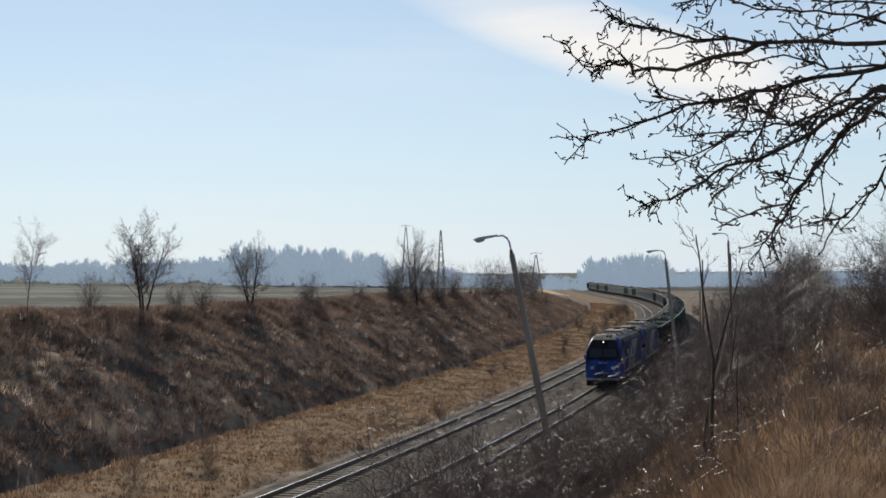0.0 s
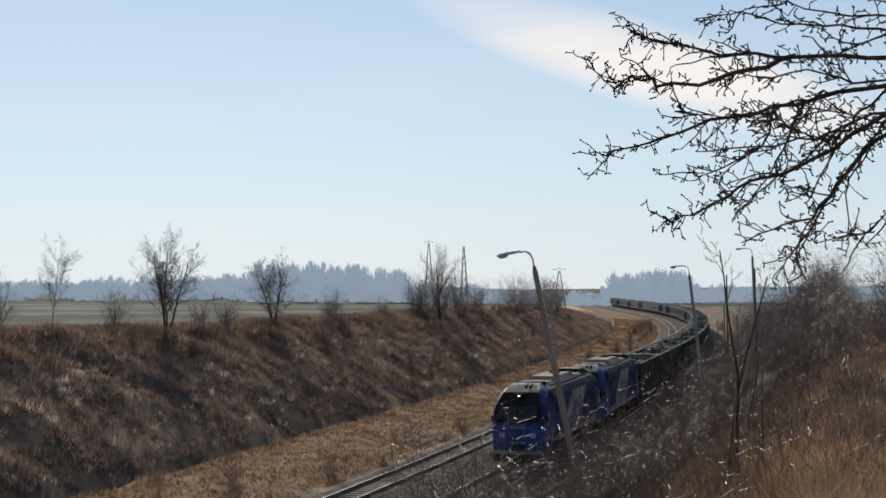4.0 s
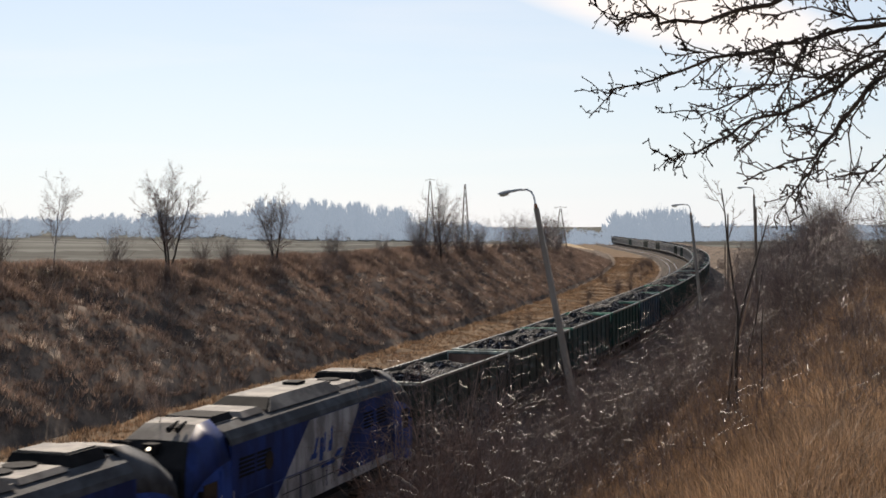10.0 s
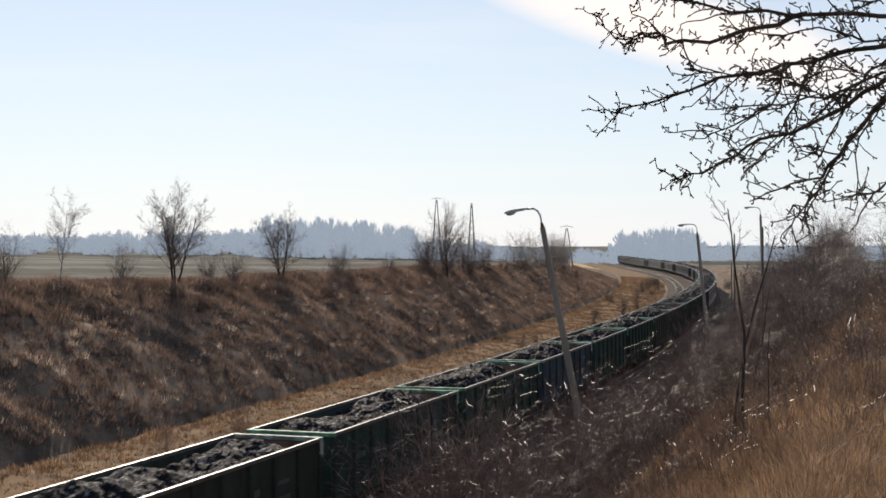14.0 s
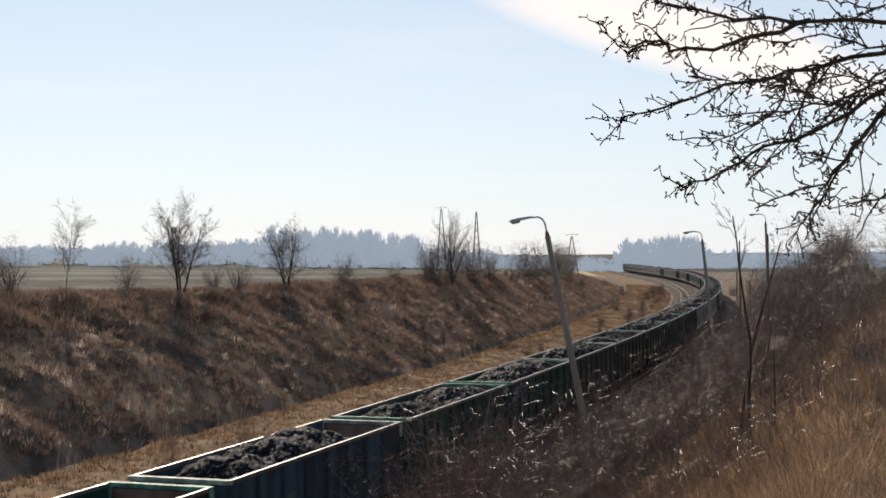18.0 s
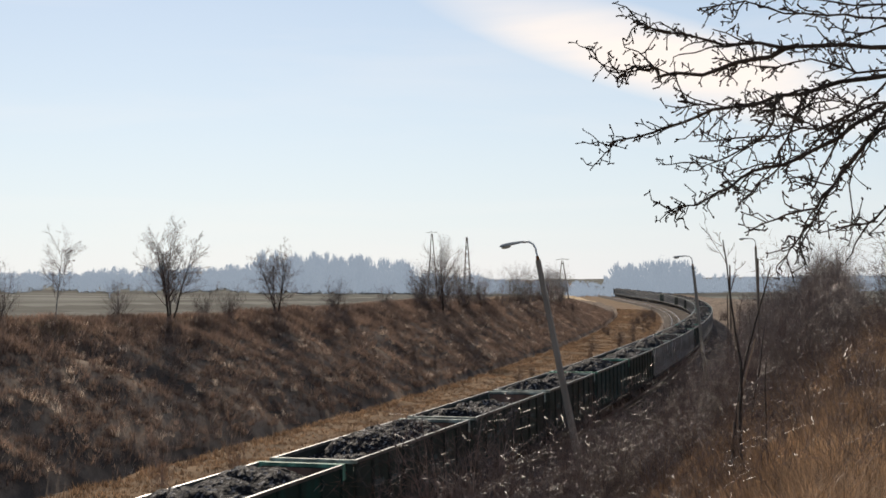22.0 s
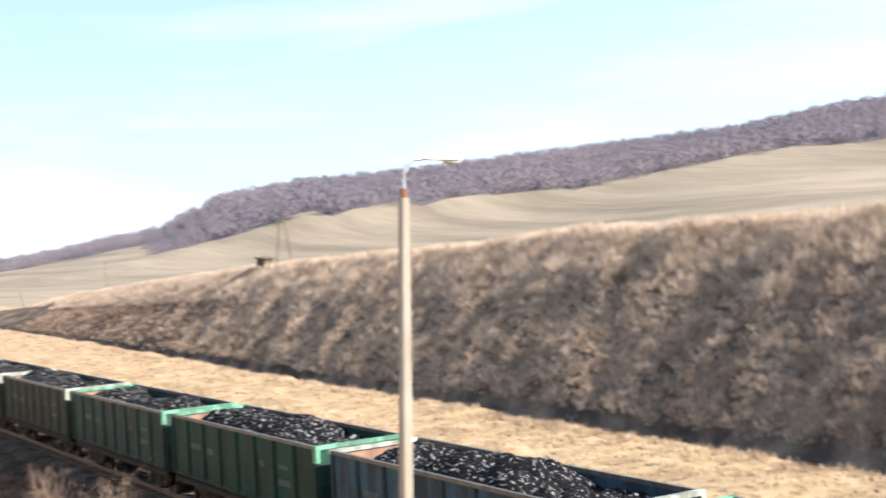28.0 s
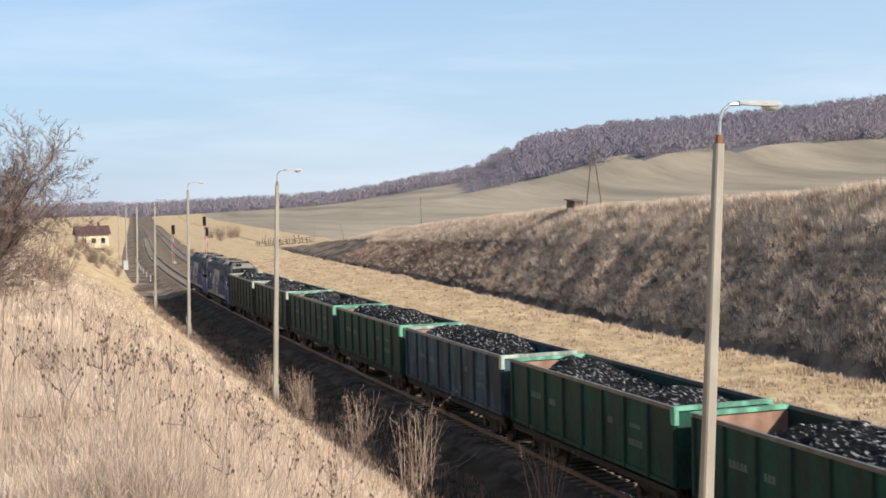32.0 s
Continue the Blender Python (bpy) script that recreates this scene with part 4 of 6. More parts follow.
def tubes(name, segs, material, sides=3, smooth=False):
    """Tapered prisms from rows of p, q, r0, r1."""
    a = np.array([[*s[0], *s[1], s[2], s[3]] for s in segs])
    p, q, r0, r1 = a[:, 0:3], a[:, 3:6], a[:, 6:7], a[:, 7:8]
    w = unit(q - p)
    h = np.where(np.abs(w[:, 2:3]) > 0.8, [[1.0, 0, 0]], [[0, 0, 1.0]])
    u = unit(np.cross(w, h))
    v = np.cross(w, u)
    rings = []
    for c, r in ((p, r0), (q, r1)):
        for i in range(sides):
            t = 2 * math.pi * i / sides
            rings.append(c + (u * math.cos(t) + v * math.sin(t)) * r)
    V = np.stack(rings, 1)
    n = len(a)
    base = np.arange(n)[:, None] * 2 * sides
    F = np.concatenate([np.stack([base + i, base + (i + 1) % sides, base + sides + (i + 1) % sides, base + sides + i], -1) for i in range(sides)], 1)
    return raw(name, V.reshape(-1, 3), F.reshape(-1, 4), material, smooth)


def grow(rng, p, d, length, r, level, out, P):
    """One limb with its side limbs; out is a list per level."""
    n = P["n"][level]
    step = length / n
    p, d = np.array(p, float), np.array(d, float)
    for i in range(n):
        f = (i + 1) / n
        d = d + rng.normal(0, P["bend"][level], 3) + np.array([0, 0, P["up"][level]])
        d = d / np.linalg.norm(d)
        q = p + d * step
        ra, rb = r * (1 - 0.75 * i / n), r * (1 - 0.75 * f)
        out[level].append((p, q, ra, rb))
        if level + 1 < len(P["n"]):
            k = P["kids"][level]
            k = int(k) + (rng.rand() < k - int(k))
            if f >= P["bare"][level]:
                for _ in range(k):
                    s = rng.normal(0, 1, 3)
                    s = s - d * s.dot(d)
                    s = s / np.linalg.norm(s)
                    a = radians(rng.uniform(*P["angle"][level]))
                    grow(rng, p + (q - p) * rng.rand(), d * math.cos(a) + s * math.sin(a), length * rng.uniform(*P["ratio"][level]) * (1.15 - 0.55 * f), max(rb * P["thin"], P["rmin"]), level + 1, out, P)
        p = q


TREE = dict(n=(9, 7, 6, 4), bend=(0.05, 0.13, 0.18, 0.2), up=(0.02, 0.05, 0.05, 0.02), kids=(2.4, 1.6, 1.6), bare=(0.25, 0.15, 0.1), angle=((25, 55), (25, 60), (25, 65)),
            ratio=((0.4, 0.65), (0.3, 0.5), (0.3, 0.5)), thin=0.5, rmin=0.006)


def bare_tree(seed, height, stems=1, spread=8, P=TREE, bark=BARK, r=None, name="bare_tree", label="leafless winter tree with fine dark twigs", crown_mat=None):
    rng = np.random.RandomState(seed)
    out = [[] for _ in P["n"]]
    for s in range(stems):
        a = rng.uniform(0, 2 * math.pi)
        lean = radians(rng.uniform(0.3, 1.0) * spread if stems > 1 else rng.uniform(0, 4))
        grow(rng, (0.12 * math.cos(a) * (stems > 1), 0.12 * math.sin(a) * (stems > 1), -0.3), (math.sin(lean) * math.cos(a), math.sin(lean) * math.sin(a), math.cos(lean)),
             height * rng.uniform(0.8, 1.0), r or height * 0.014, 0, out, P)
    ob = new(name)
    tagged(ob, label, "tree")
    t = tubes("trunk", out[0], bark, 6, True)
    t.parent = ob
    c = tubes("crown", [s for lv in out[1:] for s in lv], crown_mat or TWIG, 3)
    c.parent = ob
    return ob


SHRUB = dict(n=(6, 4, 2), bend=(0.11, 0.14, 0.16), up=(0.04, 0.04, 0.03), kids=(2.0, 1.5), bare=(0.1, 0.1), angle=((25, 65), (30, 70)), ratio=((0.3, 0.55), (0.25, 0.5)), thin=0.6, rmin=0.004)


def shrub(seed, height, stems=14, spread=38, label="bare thicket shrub with dark purplish twigs", mats=(TWIG, TWIG), P=SHRUB, name="bare_shrub", r=0.016, base=0.35):
    rng = np.random.RandomState(seed)
    out = [[] for _ in P["n"]]
    for s in range(stems):
        a, b = rng.uniform(0, 2 * math.pi), rng.uniform(0, 2 * math.pi)
        lean = radians(rng.uniform(0.1, 1.0) * spread)
        k = base * rng.rand()
        grow(rng, (k * math.cos(b), k * math.sin(b), -0.15), (math.sin(lean) * math.cos(a), math.sin(lean) * math.sin(a), math.cos(lean)), height * rng.uniform(0.6, 1.05), r, 0, out, P)
    ob = new(name)
    tagged(ob, label, "shrub")
    t = tubes("trunk", out[0], mats[0], 4)
    t.parent = ob
    c = tubes("crown", [s for lv in out[1:] for s in lv], mats[1], 3)
    c.parent = ob
    return ob


def zg(x, y):
    return float(ground(x, y))


def plant(ob, x, y, s=1.0, turn=0.0, first=False, sink=0.0):
    m = Matrix.Translation((x, y, zg(x, y) - sink)) @ Matrix.Rotation(radians(turn), 4, "Z")
    if first:
        ob.matrix_basis = m @ Matrix.Scale(s, 4)
        return ob
    ob.scale = (1, 1, 1)
    c = copy_thing(ob, m)
    c.scale = (s, s, s)
    return c


def crest_trees():
    # trees and bushes along the far crest
    g = "trees on the far crest"
    plant(bare_tree(11, 6.5, 4, 16, label="leafless tree with several upright stems on the crest"), 85.6, 49.5, first=True)["group"] = g
    plant(bare_tree(12, 5.4, 4, 20, label="leafless tree with several spreading stems on the crest"), 103.5, 49.6, first=True)["group"] = g
    plant(bare_tree(13, 4.9, 1, r=0.05, bark=BIRCH, label="thin young birch with pale bark"), 72.7, 50.3, first=True)["group"] = g
    plant(bare_tree(14, 7.4, 1, r=0.13, P=dict(TREE, kids=(3.6, 1.8, 1.5), bare=(0.12, 0.1, 0.1), ratio=((0.5, 0.8), (0.3, 0.5), (0.3, 0.5)), angle=((25, 60), (20, 50), (25, 60))), label="broad leafless tree above dark bushes on the crest"), 148.8, 50.0, first=True)["group"] = g
    dn = dict(SHRUB, kids=(2.3, 2.0))
    b = [shrub(21, 3.0, 13, 34, P=dn, r=0.016), shrub(22, 2.4, 12, 44, P=dn, r=0.016), shrub(23, 2.8, 15, 38, P=dn, r=0.016)]
    spots = [(79.5, 50, 0.95, 0), (91.5, 50.2, 0.85, 1), (95, 49.8, 0.8, 2), (118, 50.6, 0.95, 2), (134, 51.5, 0.9, 1), (107, 46.5, 1.05, 0), (66.5, 50.0, 1.1, 2),
             (146, 51.5, 1.2, 0), (149, 53, 1.3, 2), (154, 51.5, 1.25, 1), (158, 53.5, 1.5, 0), (163, 52, 1.4, 2), (168, 54, 1.5, 0), (174, 53, 1.3, 1), (180, 55.0, 1.2, 2), (188, 54, 1.2, 0),
             (204, 56, 1.5, 2), (212, 57, 1.4, 0), (222, 58.5, 1.3, 1), (233, 60, 1.5, 2), (243, 61, 1.6, 0), (254, 63, 1.7, 2), (262, 64, 1.6, 1), (270, 66, 1.5, 0), (280, 68, 1.4, 2)]
    used = set()
    for i, (x, y, s, k) in enumerate(spots):
        o = plant(b[k], x, y, s * (1.15 if x < 140 else 1.3 if x < 195 else 1.5), i * 67, first=k not in used)
        used.add(k)
        o["group"] = "bushes on the far crest"


def near_thicket():
    # dark thorn thicket on the near slope where the line starts to curve
    rng = random.Random(8)
    tall = dict(SHRUB, n=(7, 4, 2), bend=(0.08, 0.13, 0.16), kids=(2.1, 1.6), ratio=((0.3, 0.6), (0.3, 0.55)))
    kinds = [shrub(31, 3.6, 9, 30, P=tall), shrub(32, 4.2, 8, 24, P=tall), shrub(33, 2.6, 12, 44, P=tall), shrub(34, 3.4, 8, 30, "tall bare shrub with pale dry stalks", (REED, TWIG), P=tall)]
    used, n = set(), 0
    while n < 255:
        x = rng.uniform(16, 64) if n < 105 else rng.uniform(50, 150) if n < 185 else rng.uniform(100, 330)
        v = rng.uniform(-17.0, -5.4) if n < 185 else rng.uniform(-17, -5)
        y = float(track_y(x)) + v
        # a grassy bay stays open on the upper slope
        if x < 46 and y < 7.6 - (x - 18) * 0.078 + rng.uniform(-0.5, 0.5):
            continue
        if math.degrees(math.atan2(x, y)) < 68.8 + rng.uniform(0, 2):
            continue
        k = rng.choice((0, 0, 1, 2, 2, 3))
        s = rng.uniform(0.75, 1.05) * (0.8 if v > -7 else 1.0)
        n += 1
        plant(kinds[k], x, y, s, rng.uniform(0, 360), first=k not in used)["group"] = "thicket on the near slope"
        used.add(k)
    # taller scrub closes the view past the curve
    n = 0
    while n < 95:
        x = rng.uniform(48, 190)
        y = float(track_y(x)) + rng.uniform(-19.0, -8.0)
        if not 81.3 + rng.uniform(0, 2) < math.degrees(math.atan2(x, y)) < 88.2:
            continue
        n += 1
        plant(kinds[rng.choice((0, 1, 1, 2))], x, y, rng.uniform(1.0, 1.35) * (1.0 + x / 450), rng.uniform(0, 360))["group"] = "thicket on the near slope"
    thin = dict(SHRUB, n=(5, 3, 2), kids=(1.5, 1.0))
    # taller bushes on the slope in front of the passing train
    for i, (x, y) in enumerate(((21.8, 7.4), (23.4, 7.9), (24.8, 8.2), (26.2, 8.7), (25.2, 7.3), (28.5, 9.3), (30.5, 9.8), (27.6, 7.8))):
        plant(kinds[(1, 0, 3)[i % 3]], x, y, 1.15 + 0.1 * (i % 2), i * 70)["group"] = "thicket on the near slope"
    # bushes between the empty track and the bank where the line curves
    way = shrub(37, 2.6, 12, 40, "bare brown bush beside the far track", (TWIG, BUSHY), name="wayside_bush")
    for i in range(34):
        x = rng.uniform(120, 320)
        y = float(track_y(x)) + rng.choice((rng.uniform(9.5, 13), rng.uniform(15, 30)))
        plant(way, x, y, rng.uniform(0.6, 1.3), rng.uniform(0, 360), first=i == 0)["group"] = "bushes beside the far track"
    for i in range(30):
        x = rng.uniform(38, 150)
        plant(way, x, float(track_y(x) + far_foot(x)) + rng.uniform(1, 11), rng.uniform(0.35, 0.85), rng.uniform(0, 360))["group"] = "bushes on the far bank"
    low = shrub(35, 1.25, 12, 40, "low bare scrub with thin stems in the grass", (REED, TWIG), P=thin, r=0.008, name="low_scrub")
    for i in range(110):
        x = rng.uniform(16.5, 62)
        y = rng.uniform(0.3, 9.0)
        plant(low, x, y, rng.uniform(0.6, 1.2), rng.uniform(0, 360), first=i == 0)["group"] = "low scrub in the grass"
    low2 = shrub(36, 0.9, 14, 50, "low brown weeds between the rails", (REED, TWIG), P=thin, name="track_weeds")
    for i in range(46):
        x = rng.uniform(36, 120)
        y = float(track_y(x)) + rng.choice((rng.uniform(1.9, 3.3), rng.uniform(-4.2, -2.2), rng.uniform(7.4, 9.0)))
        plant(low2, x, y, rng.uniform(0.4, 0.8), rng.uniform(0, 360), first=i == 0)["group"] = "weeds beside the rails"
    # two slim saplings, one with a snapped pale stem
    sp = dict(TREE, kids=(0.8, 0.8, 0.6), n=(10, 5, 4, 3), ratio=((0.15, 0.3), (0.3, 0.5), (0.3, 0.5)), bare=(0.35, 0.2, 0.2))
    for sd, x, y, h in ((41, 20.5, 2.35, 3.7), (42, 20.1, 2.15, 3.9), (43, 17.6, 1.6, 2.1), (45, 30.5, 3.1, 3.4)):
        plant(bare_tree(sd, h, 1, P=sp, r=0.0085 * h, name="sapling", label="slim leafless sapling on the slope"), x, y, first=True)
    br = new("broken_branch", None)
    tagged(br, "snapped pale dead branch leaning in the thicket", "branch")
    x, y = 20.3, 2.3
    z = zg(x, y)
    o = tubes("stem", [((0, 0, 0.5), (0.1, -0.05, 1.9), 0.018, 0.016), ((0.1, -0.05, 1.9), (0.22, -0.3, 2.9), 0.016, 0.011)], REED, 5)
    o.parent = br
    br.location = (x, y, z - 0.9)
    # heavy thorn bush beside the standpoint
    big = shrub(51, 2.9, 40, 48, "large dark thorn bush with dense twigs", P=dict(SHRUB, kids=(2.4, 2.2)), base=0.9)
    plant(big, 27.5, -1.0, 0.95, first=True)
    plant(big, 31.5, -0.9, 0.95, 120)
    plant(big, 36.5, -0.9, 0.9, 200)
    plant(big, 24.5, -1.9, 0.95, 60)


def over_branch():
    """The fruit tree beside the standpoint, whose boughs hang into the view."""
    rng = np.random.RandomState(77)
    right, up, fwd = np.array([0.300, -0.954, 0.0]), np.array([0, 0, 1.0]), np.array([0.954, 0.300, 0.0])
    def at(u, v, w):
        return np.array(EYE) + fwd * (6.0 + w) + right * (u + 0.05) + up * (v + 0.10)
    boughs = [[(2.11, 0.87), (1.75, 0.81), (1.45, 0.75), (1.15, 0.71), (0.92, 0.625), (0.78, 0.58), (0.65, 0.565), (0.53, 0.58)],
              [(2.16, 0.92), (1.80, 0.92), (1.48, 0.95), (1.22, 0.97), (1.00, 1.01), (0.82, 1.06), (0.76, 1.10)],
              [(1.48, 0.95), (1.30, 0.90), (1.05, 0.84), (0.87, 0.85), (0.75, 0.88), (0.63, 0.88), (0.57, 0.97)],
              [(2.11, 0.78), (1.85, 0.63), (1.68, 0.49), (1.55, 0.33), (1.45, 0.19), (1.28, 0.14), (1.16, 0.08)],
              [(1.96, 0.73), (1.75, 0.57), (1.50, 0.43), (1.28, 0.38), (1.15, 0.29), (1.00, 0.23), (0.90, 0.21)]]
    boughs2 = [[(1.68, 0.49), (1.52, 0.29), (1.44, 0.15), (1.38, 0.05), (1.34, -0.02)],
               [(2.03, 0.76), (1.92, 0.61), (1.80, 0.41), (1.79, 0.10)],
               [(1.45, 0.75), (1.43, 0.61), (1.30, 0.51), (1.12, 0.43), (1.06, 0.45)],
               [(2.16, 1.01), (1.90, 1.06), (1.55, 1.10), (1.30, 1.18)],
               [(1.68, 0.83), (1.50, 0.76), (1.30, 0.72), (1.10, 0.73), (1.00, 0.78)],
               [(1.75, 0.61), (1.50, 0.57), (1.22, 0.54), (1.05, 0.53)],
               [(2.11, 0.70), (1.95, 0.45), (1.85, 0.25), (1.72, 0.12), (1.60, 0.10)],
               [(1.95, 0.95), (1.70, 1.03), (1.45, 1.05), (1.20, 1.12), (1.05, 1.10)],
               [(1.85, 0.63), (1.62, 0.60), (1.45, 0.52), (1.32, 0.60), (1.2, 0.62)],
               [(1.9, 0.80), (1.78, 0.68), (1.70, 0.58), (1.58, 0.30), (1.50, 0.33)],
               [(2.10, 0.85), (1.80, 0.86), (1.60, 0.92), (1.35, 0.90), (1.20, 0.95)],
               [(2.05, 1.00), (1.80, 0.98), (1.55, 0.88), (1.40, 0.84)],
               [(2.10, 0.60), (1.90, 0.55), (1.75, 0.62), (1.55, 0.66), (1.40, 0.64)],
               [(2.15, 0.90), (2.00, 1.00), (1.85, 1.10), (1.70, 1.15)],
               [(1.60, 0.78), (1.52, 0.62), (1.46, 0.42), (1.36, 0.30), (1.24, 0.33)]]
    main, twig, depth, starts = [], [], [], []
    def spur(p, d, n, L):
        for i in range(n):
            q = p + d * L + rng.normal(0, 0.012, 3)
            twig.append((p, q, 0.0026, 0.0022))
            if rng.rand() < 0.8:
                e = d * 0.3 + rng.normal(0, 0.6, 3)
                e = e / np.linalg.norm(e) * rng.uniform(0.012, 0.035)
                twig.append((q, q + e, 0.0022, 0.0037))
            d = d + rng.normal(0, 0.35, 3) * np.array([0.6, 1, 1])
            d = d / np.linalg.norm(d)
            p = q
        twig.append((p, p + d * 0.012, 0.0052, 0.0022))
    def side(p, d, L):
        d = d / np.linalg.norm(d)
        for i in range(7):
            q = p + d * L / 7
            main.append((p, q, 0.0042 - 0.0002 * i, 0.0040 - 0.0002 * i))
            if rng.rand() < 0.7:
                e = d * 0.5 + rng.normal(0, 0.6, 3)
                spur(q, e / np.linalg.norm(e), rng.randint(1, 3), rng.uniform(0.012, 0.035))
            d = d + rng.normal(0, 0.16, 3)
            d = d / np.linalg.norm(d)
            p = q
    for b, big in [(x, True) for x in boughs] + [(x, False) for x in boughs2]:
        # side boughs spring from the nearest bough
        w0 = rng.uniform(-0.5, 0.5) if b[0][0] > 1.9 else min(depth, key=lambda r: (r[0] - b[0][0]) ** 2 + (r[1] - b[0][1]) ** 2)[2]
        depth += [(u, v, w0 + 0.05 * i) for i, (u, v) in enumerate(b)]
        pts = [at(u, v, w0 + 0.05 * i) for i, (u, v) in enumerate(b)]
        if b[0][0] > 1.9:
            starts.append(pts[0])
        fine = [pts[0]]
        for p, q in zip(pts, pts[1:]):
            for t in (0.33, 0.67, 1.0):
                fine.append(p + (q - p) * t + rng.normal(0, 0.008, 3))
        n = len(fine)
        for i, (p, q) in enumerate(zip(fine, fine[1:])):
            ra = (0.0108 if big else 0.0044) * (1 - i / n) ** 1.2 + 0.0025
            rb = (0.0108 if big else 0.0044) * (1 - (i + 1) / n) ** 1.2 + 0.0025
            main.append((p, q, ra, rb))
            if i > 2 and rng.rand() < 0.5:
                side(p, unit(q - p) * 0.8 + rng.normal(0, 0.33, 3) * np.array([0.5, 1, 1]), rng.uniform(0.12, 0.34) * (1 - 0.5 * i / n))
            for _ in range(3):
                if rng.rand() < 0.5:
                    d = unit(q - p)[0:3] * 0.6 + rng.normal(0, 0.6, 3) * np.array([0.5, 1, 1])
                    d = d / np.linalg.norm(d)
                    spur(p + (q - p) * rng.rand(), d, rng.randint(1, 4), rng.uniform(0.02, 0.045))
                elif rng.rand() < 0.6:
                    d = rng.normal(0, 1, 3)
                    d = d / np.linalg.norm(d)
                    spur(p, d, 1, rng.uniform(0.01, 0.03))
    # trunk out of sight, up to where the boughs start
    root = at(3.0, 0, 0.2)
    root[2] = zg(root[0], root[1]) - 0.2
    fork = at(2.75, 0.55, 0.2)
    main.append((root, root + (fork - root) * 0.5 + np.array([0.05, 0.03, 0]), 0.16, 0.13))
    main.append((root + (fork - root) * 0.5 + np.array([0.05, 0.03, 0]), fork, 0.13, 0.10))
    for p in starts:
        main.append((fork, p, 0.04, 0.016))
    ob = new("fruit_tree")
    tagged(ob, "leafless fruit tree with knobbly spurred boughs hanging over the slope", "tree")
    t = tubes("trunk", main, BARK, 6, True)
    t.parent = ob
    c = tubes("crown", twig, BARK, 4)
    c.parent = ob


def left_bush():
    tr = dict(TREE, n=(7, 7, 5, 4), kids=(2.3, 1.9, 1.5), bare=(0.1, 0.1, 0.1), bend=(0.1, 0.16, 0.2, 0.22), rmin=0.006)
    b = bare_tree(61, 4.4, 20, 62, P=tr, r=0.028, name="bare_bush", label="wide leafless hawthorn bush on the grassy slope", crown_mat=TWIG)
    plant(b, -31.0, -1.7, 0.80, first=True)
    plant(b, -38.0, -1.9, 0.62, 140)
    plant(b, -27.0, -3.6, 0.85, 75)
    s = shrub(62, 2.2, 14, 40, "small bare brown bush beside the line", (BUSHY, BUSHY), name="small_bush")
    rng = random.Random(6)
    spots = [(-46.0, 1.2, 0.7), (-56.0, 1.8, 0.8)] + [(rng.uniform(-300, -190), 0.0, rng.uniform(0.6, 1.3)) for _ in range(26)] + [(rng.uniform(-400, -350), rng.uniform(48, 62), rng.uniform(1.2, 2.0)) for _ in range(9)]
    for i, (x, y, k) in enumerate(spots):
        plant(s, x, y or float(track_y(x)) - rng.uniform(7.5, 15), k, i * 50, first=i == 0)
    for sd, x, y in ((63, -285, 62), (64, -262, 63)):
        plant(bare_tree(sd, 4.2, 1, r=0.035, name="sapling", P=dict(TREE, n=(8, 5, 4), kids=(1.2, 1.2), ratio=((0.2, 0.35), (0.3, 0.5))), label="thin bare sapling at the end of the bank"), x, y, first=True)


def foot_stalks():
    # clumps of tall dry stalks standing in the ditch beside the train
    kinds = [shrub(71, 2.7, 26, 20, "clump of tall pale dry stalks in the ditch", (STALK, STALK), dict(SHRUB, kids=(0.7, 0.5), bend=(0.05, 0.1, 0.1)), "dry_stalks", 0.012, 0.5),
             shrub(72, 2.5, 26, 24, "clump of tall reddish dry stalks in the ditch", (STALK, REED), dict(SHRUB, kids=(0.9, 0.5), bend=(0.06, 0.1, 0.1)), "dry_stalks", 0.011, 0.5)]
    used = set()
    for i, (x, y, s, k) in enumerate(((-53.9, 13.4, 1.1, 0), (-45.0, 13.2, 1.25, 0), (-39.5, 15.8, 1.1, 1), (-66.0, 13.2, 0.9, 1), (-74.0, 13.2, 0.8, 0), (-35.0, 13.5, 0.7, 1), (-63.0, 13.0, 0.9, 0),
                                      (66.0, 28.5, 0.9, 1), (60.0, 31.0, 1.0, 1), (80.0, 30.0, 0.8, 0), (92.0, 29.5, 0.8, 1), (56, 33, 0.9, 0))):
        plant(kinds[k], x, y, s, i * 50, first=k not in used)["group"] = "dry stalk clumps"
        used.add(k)


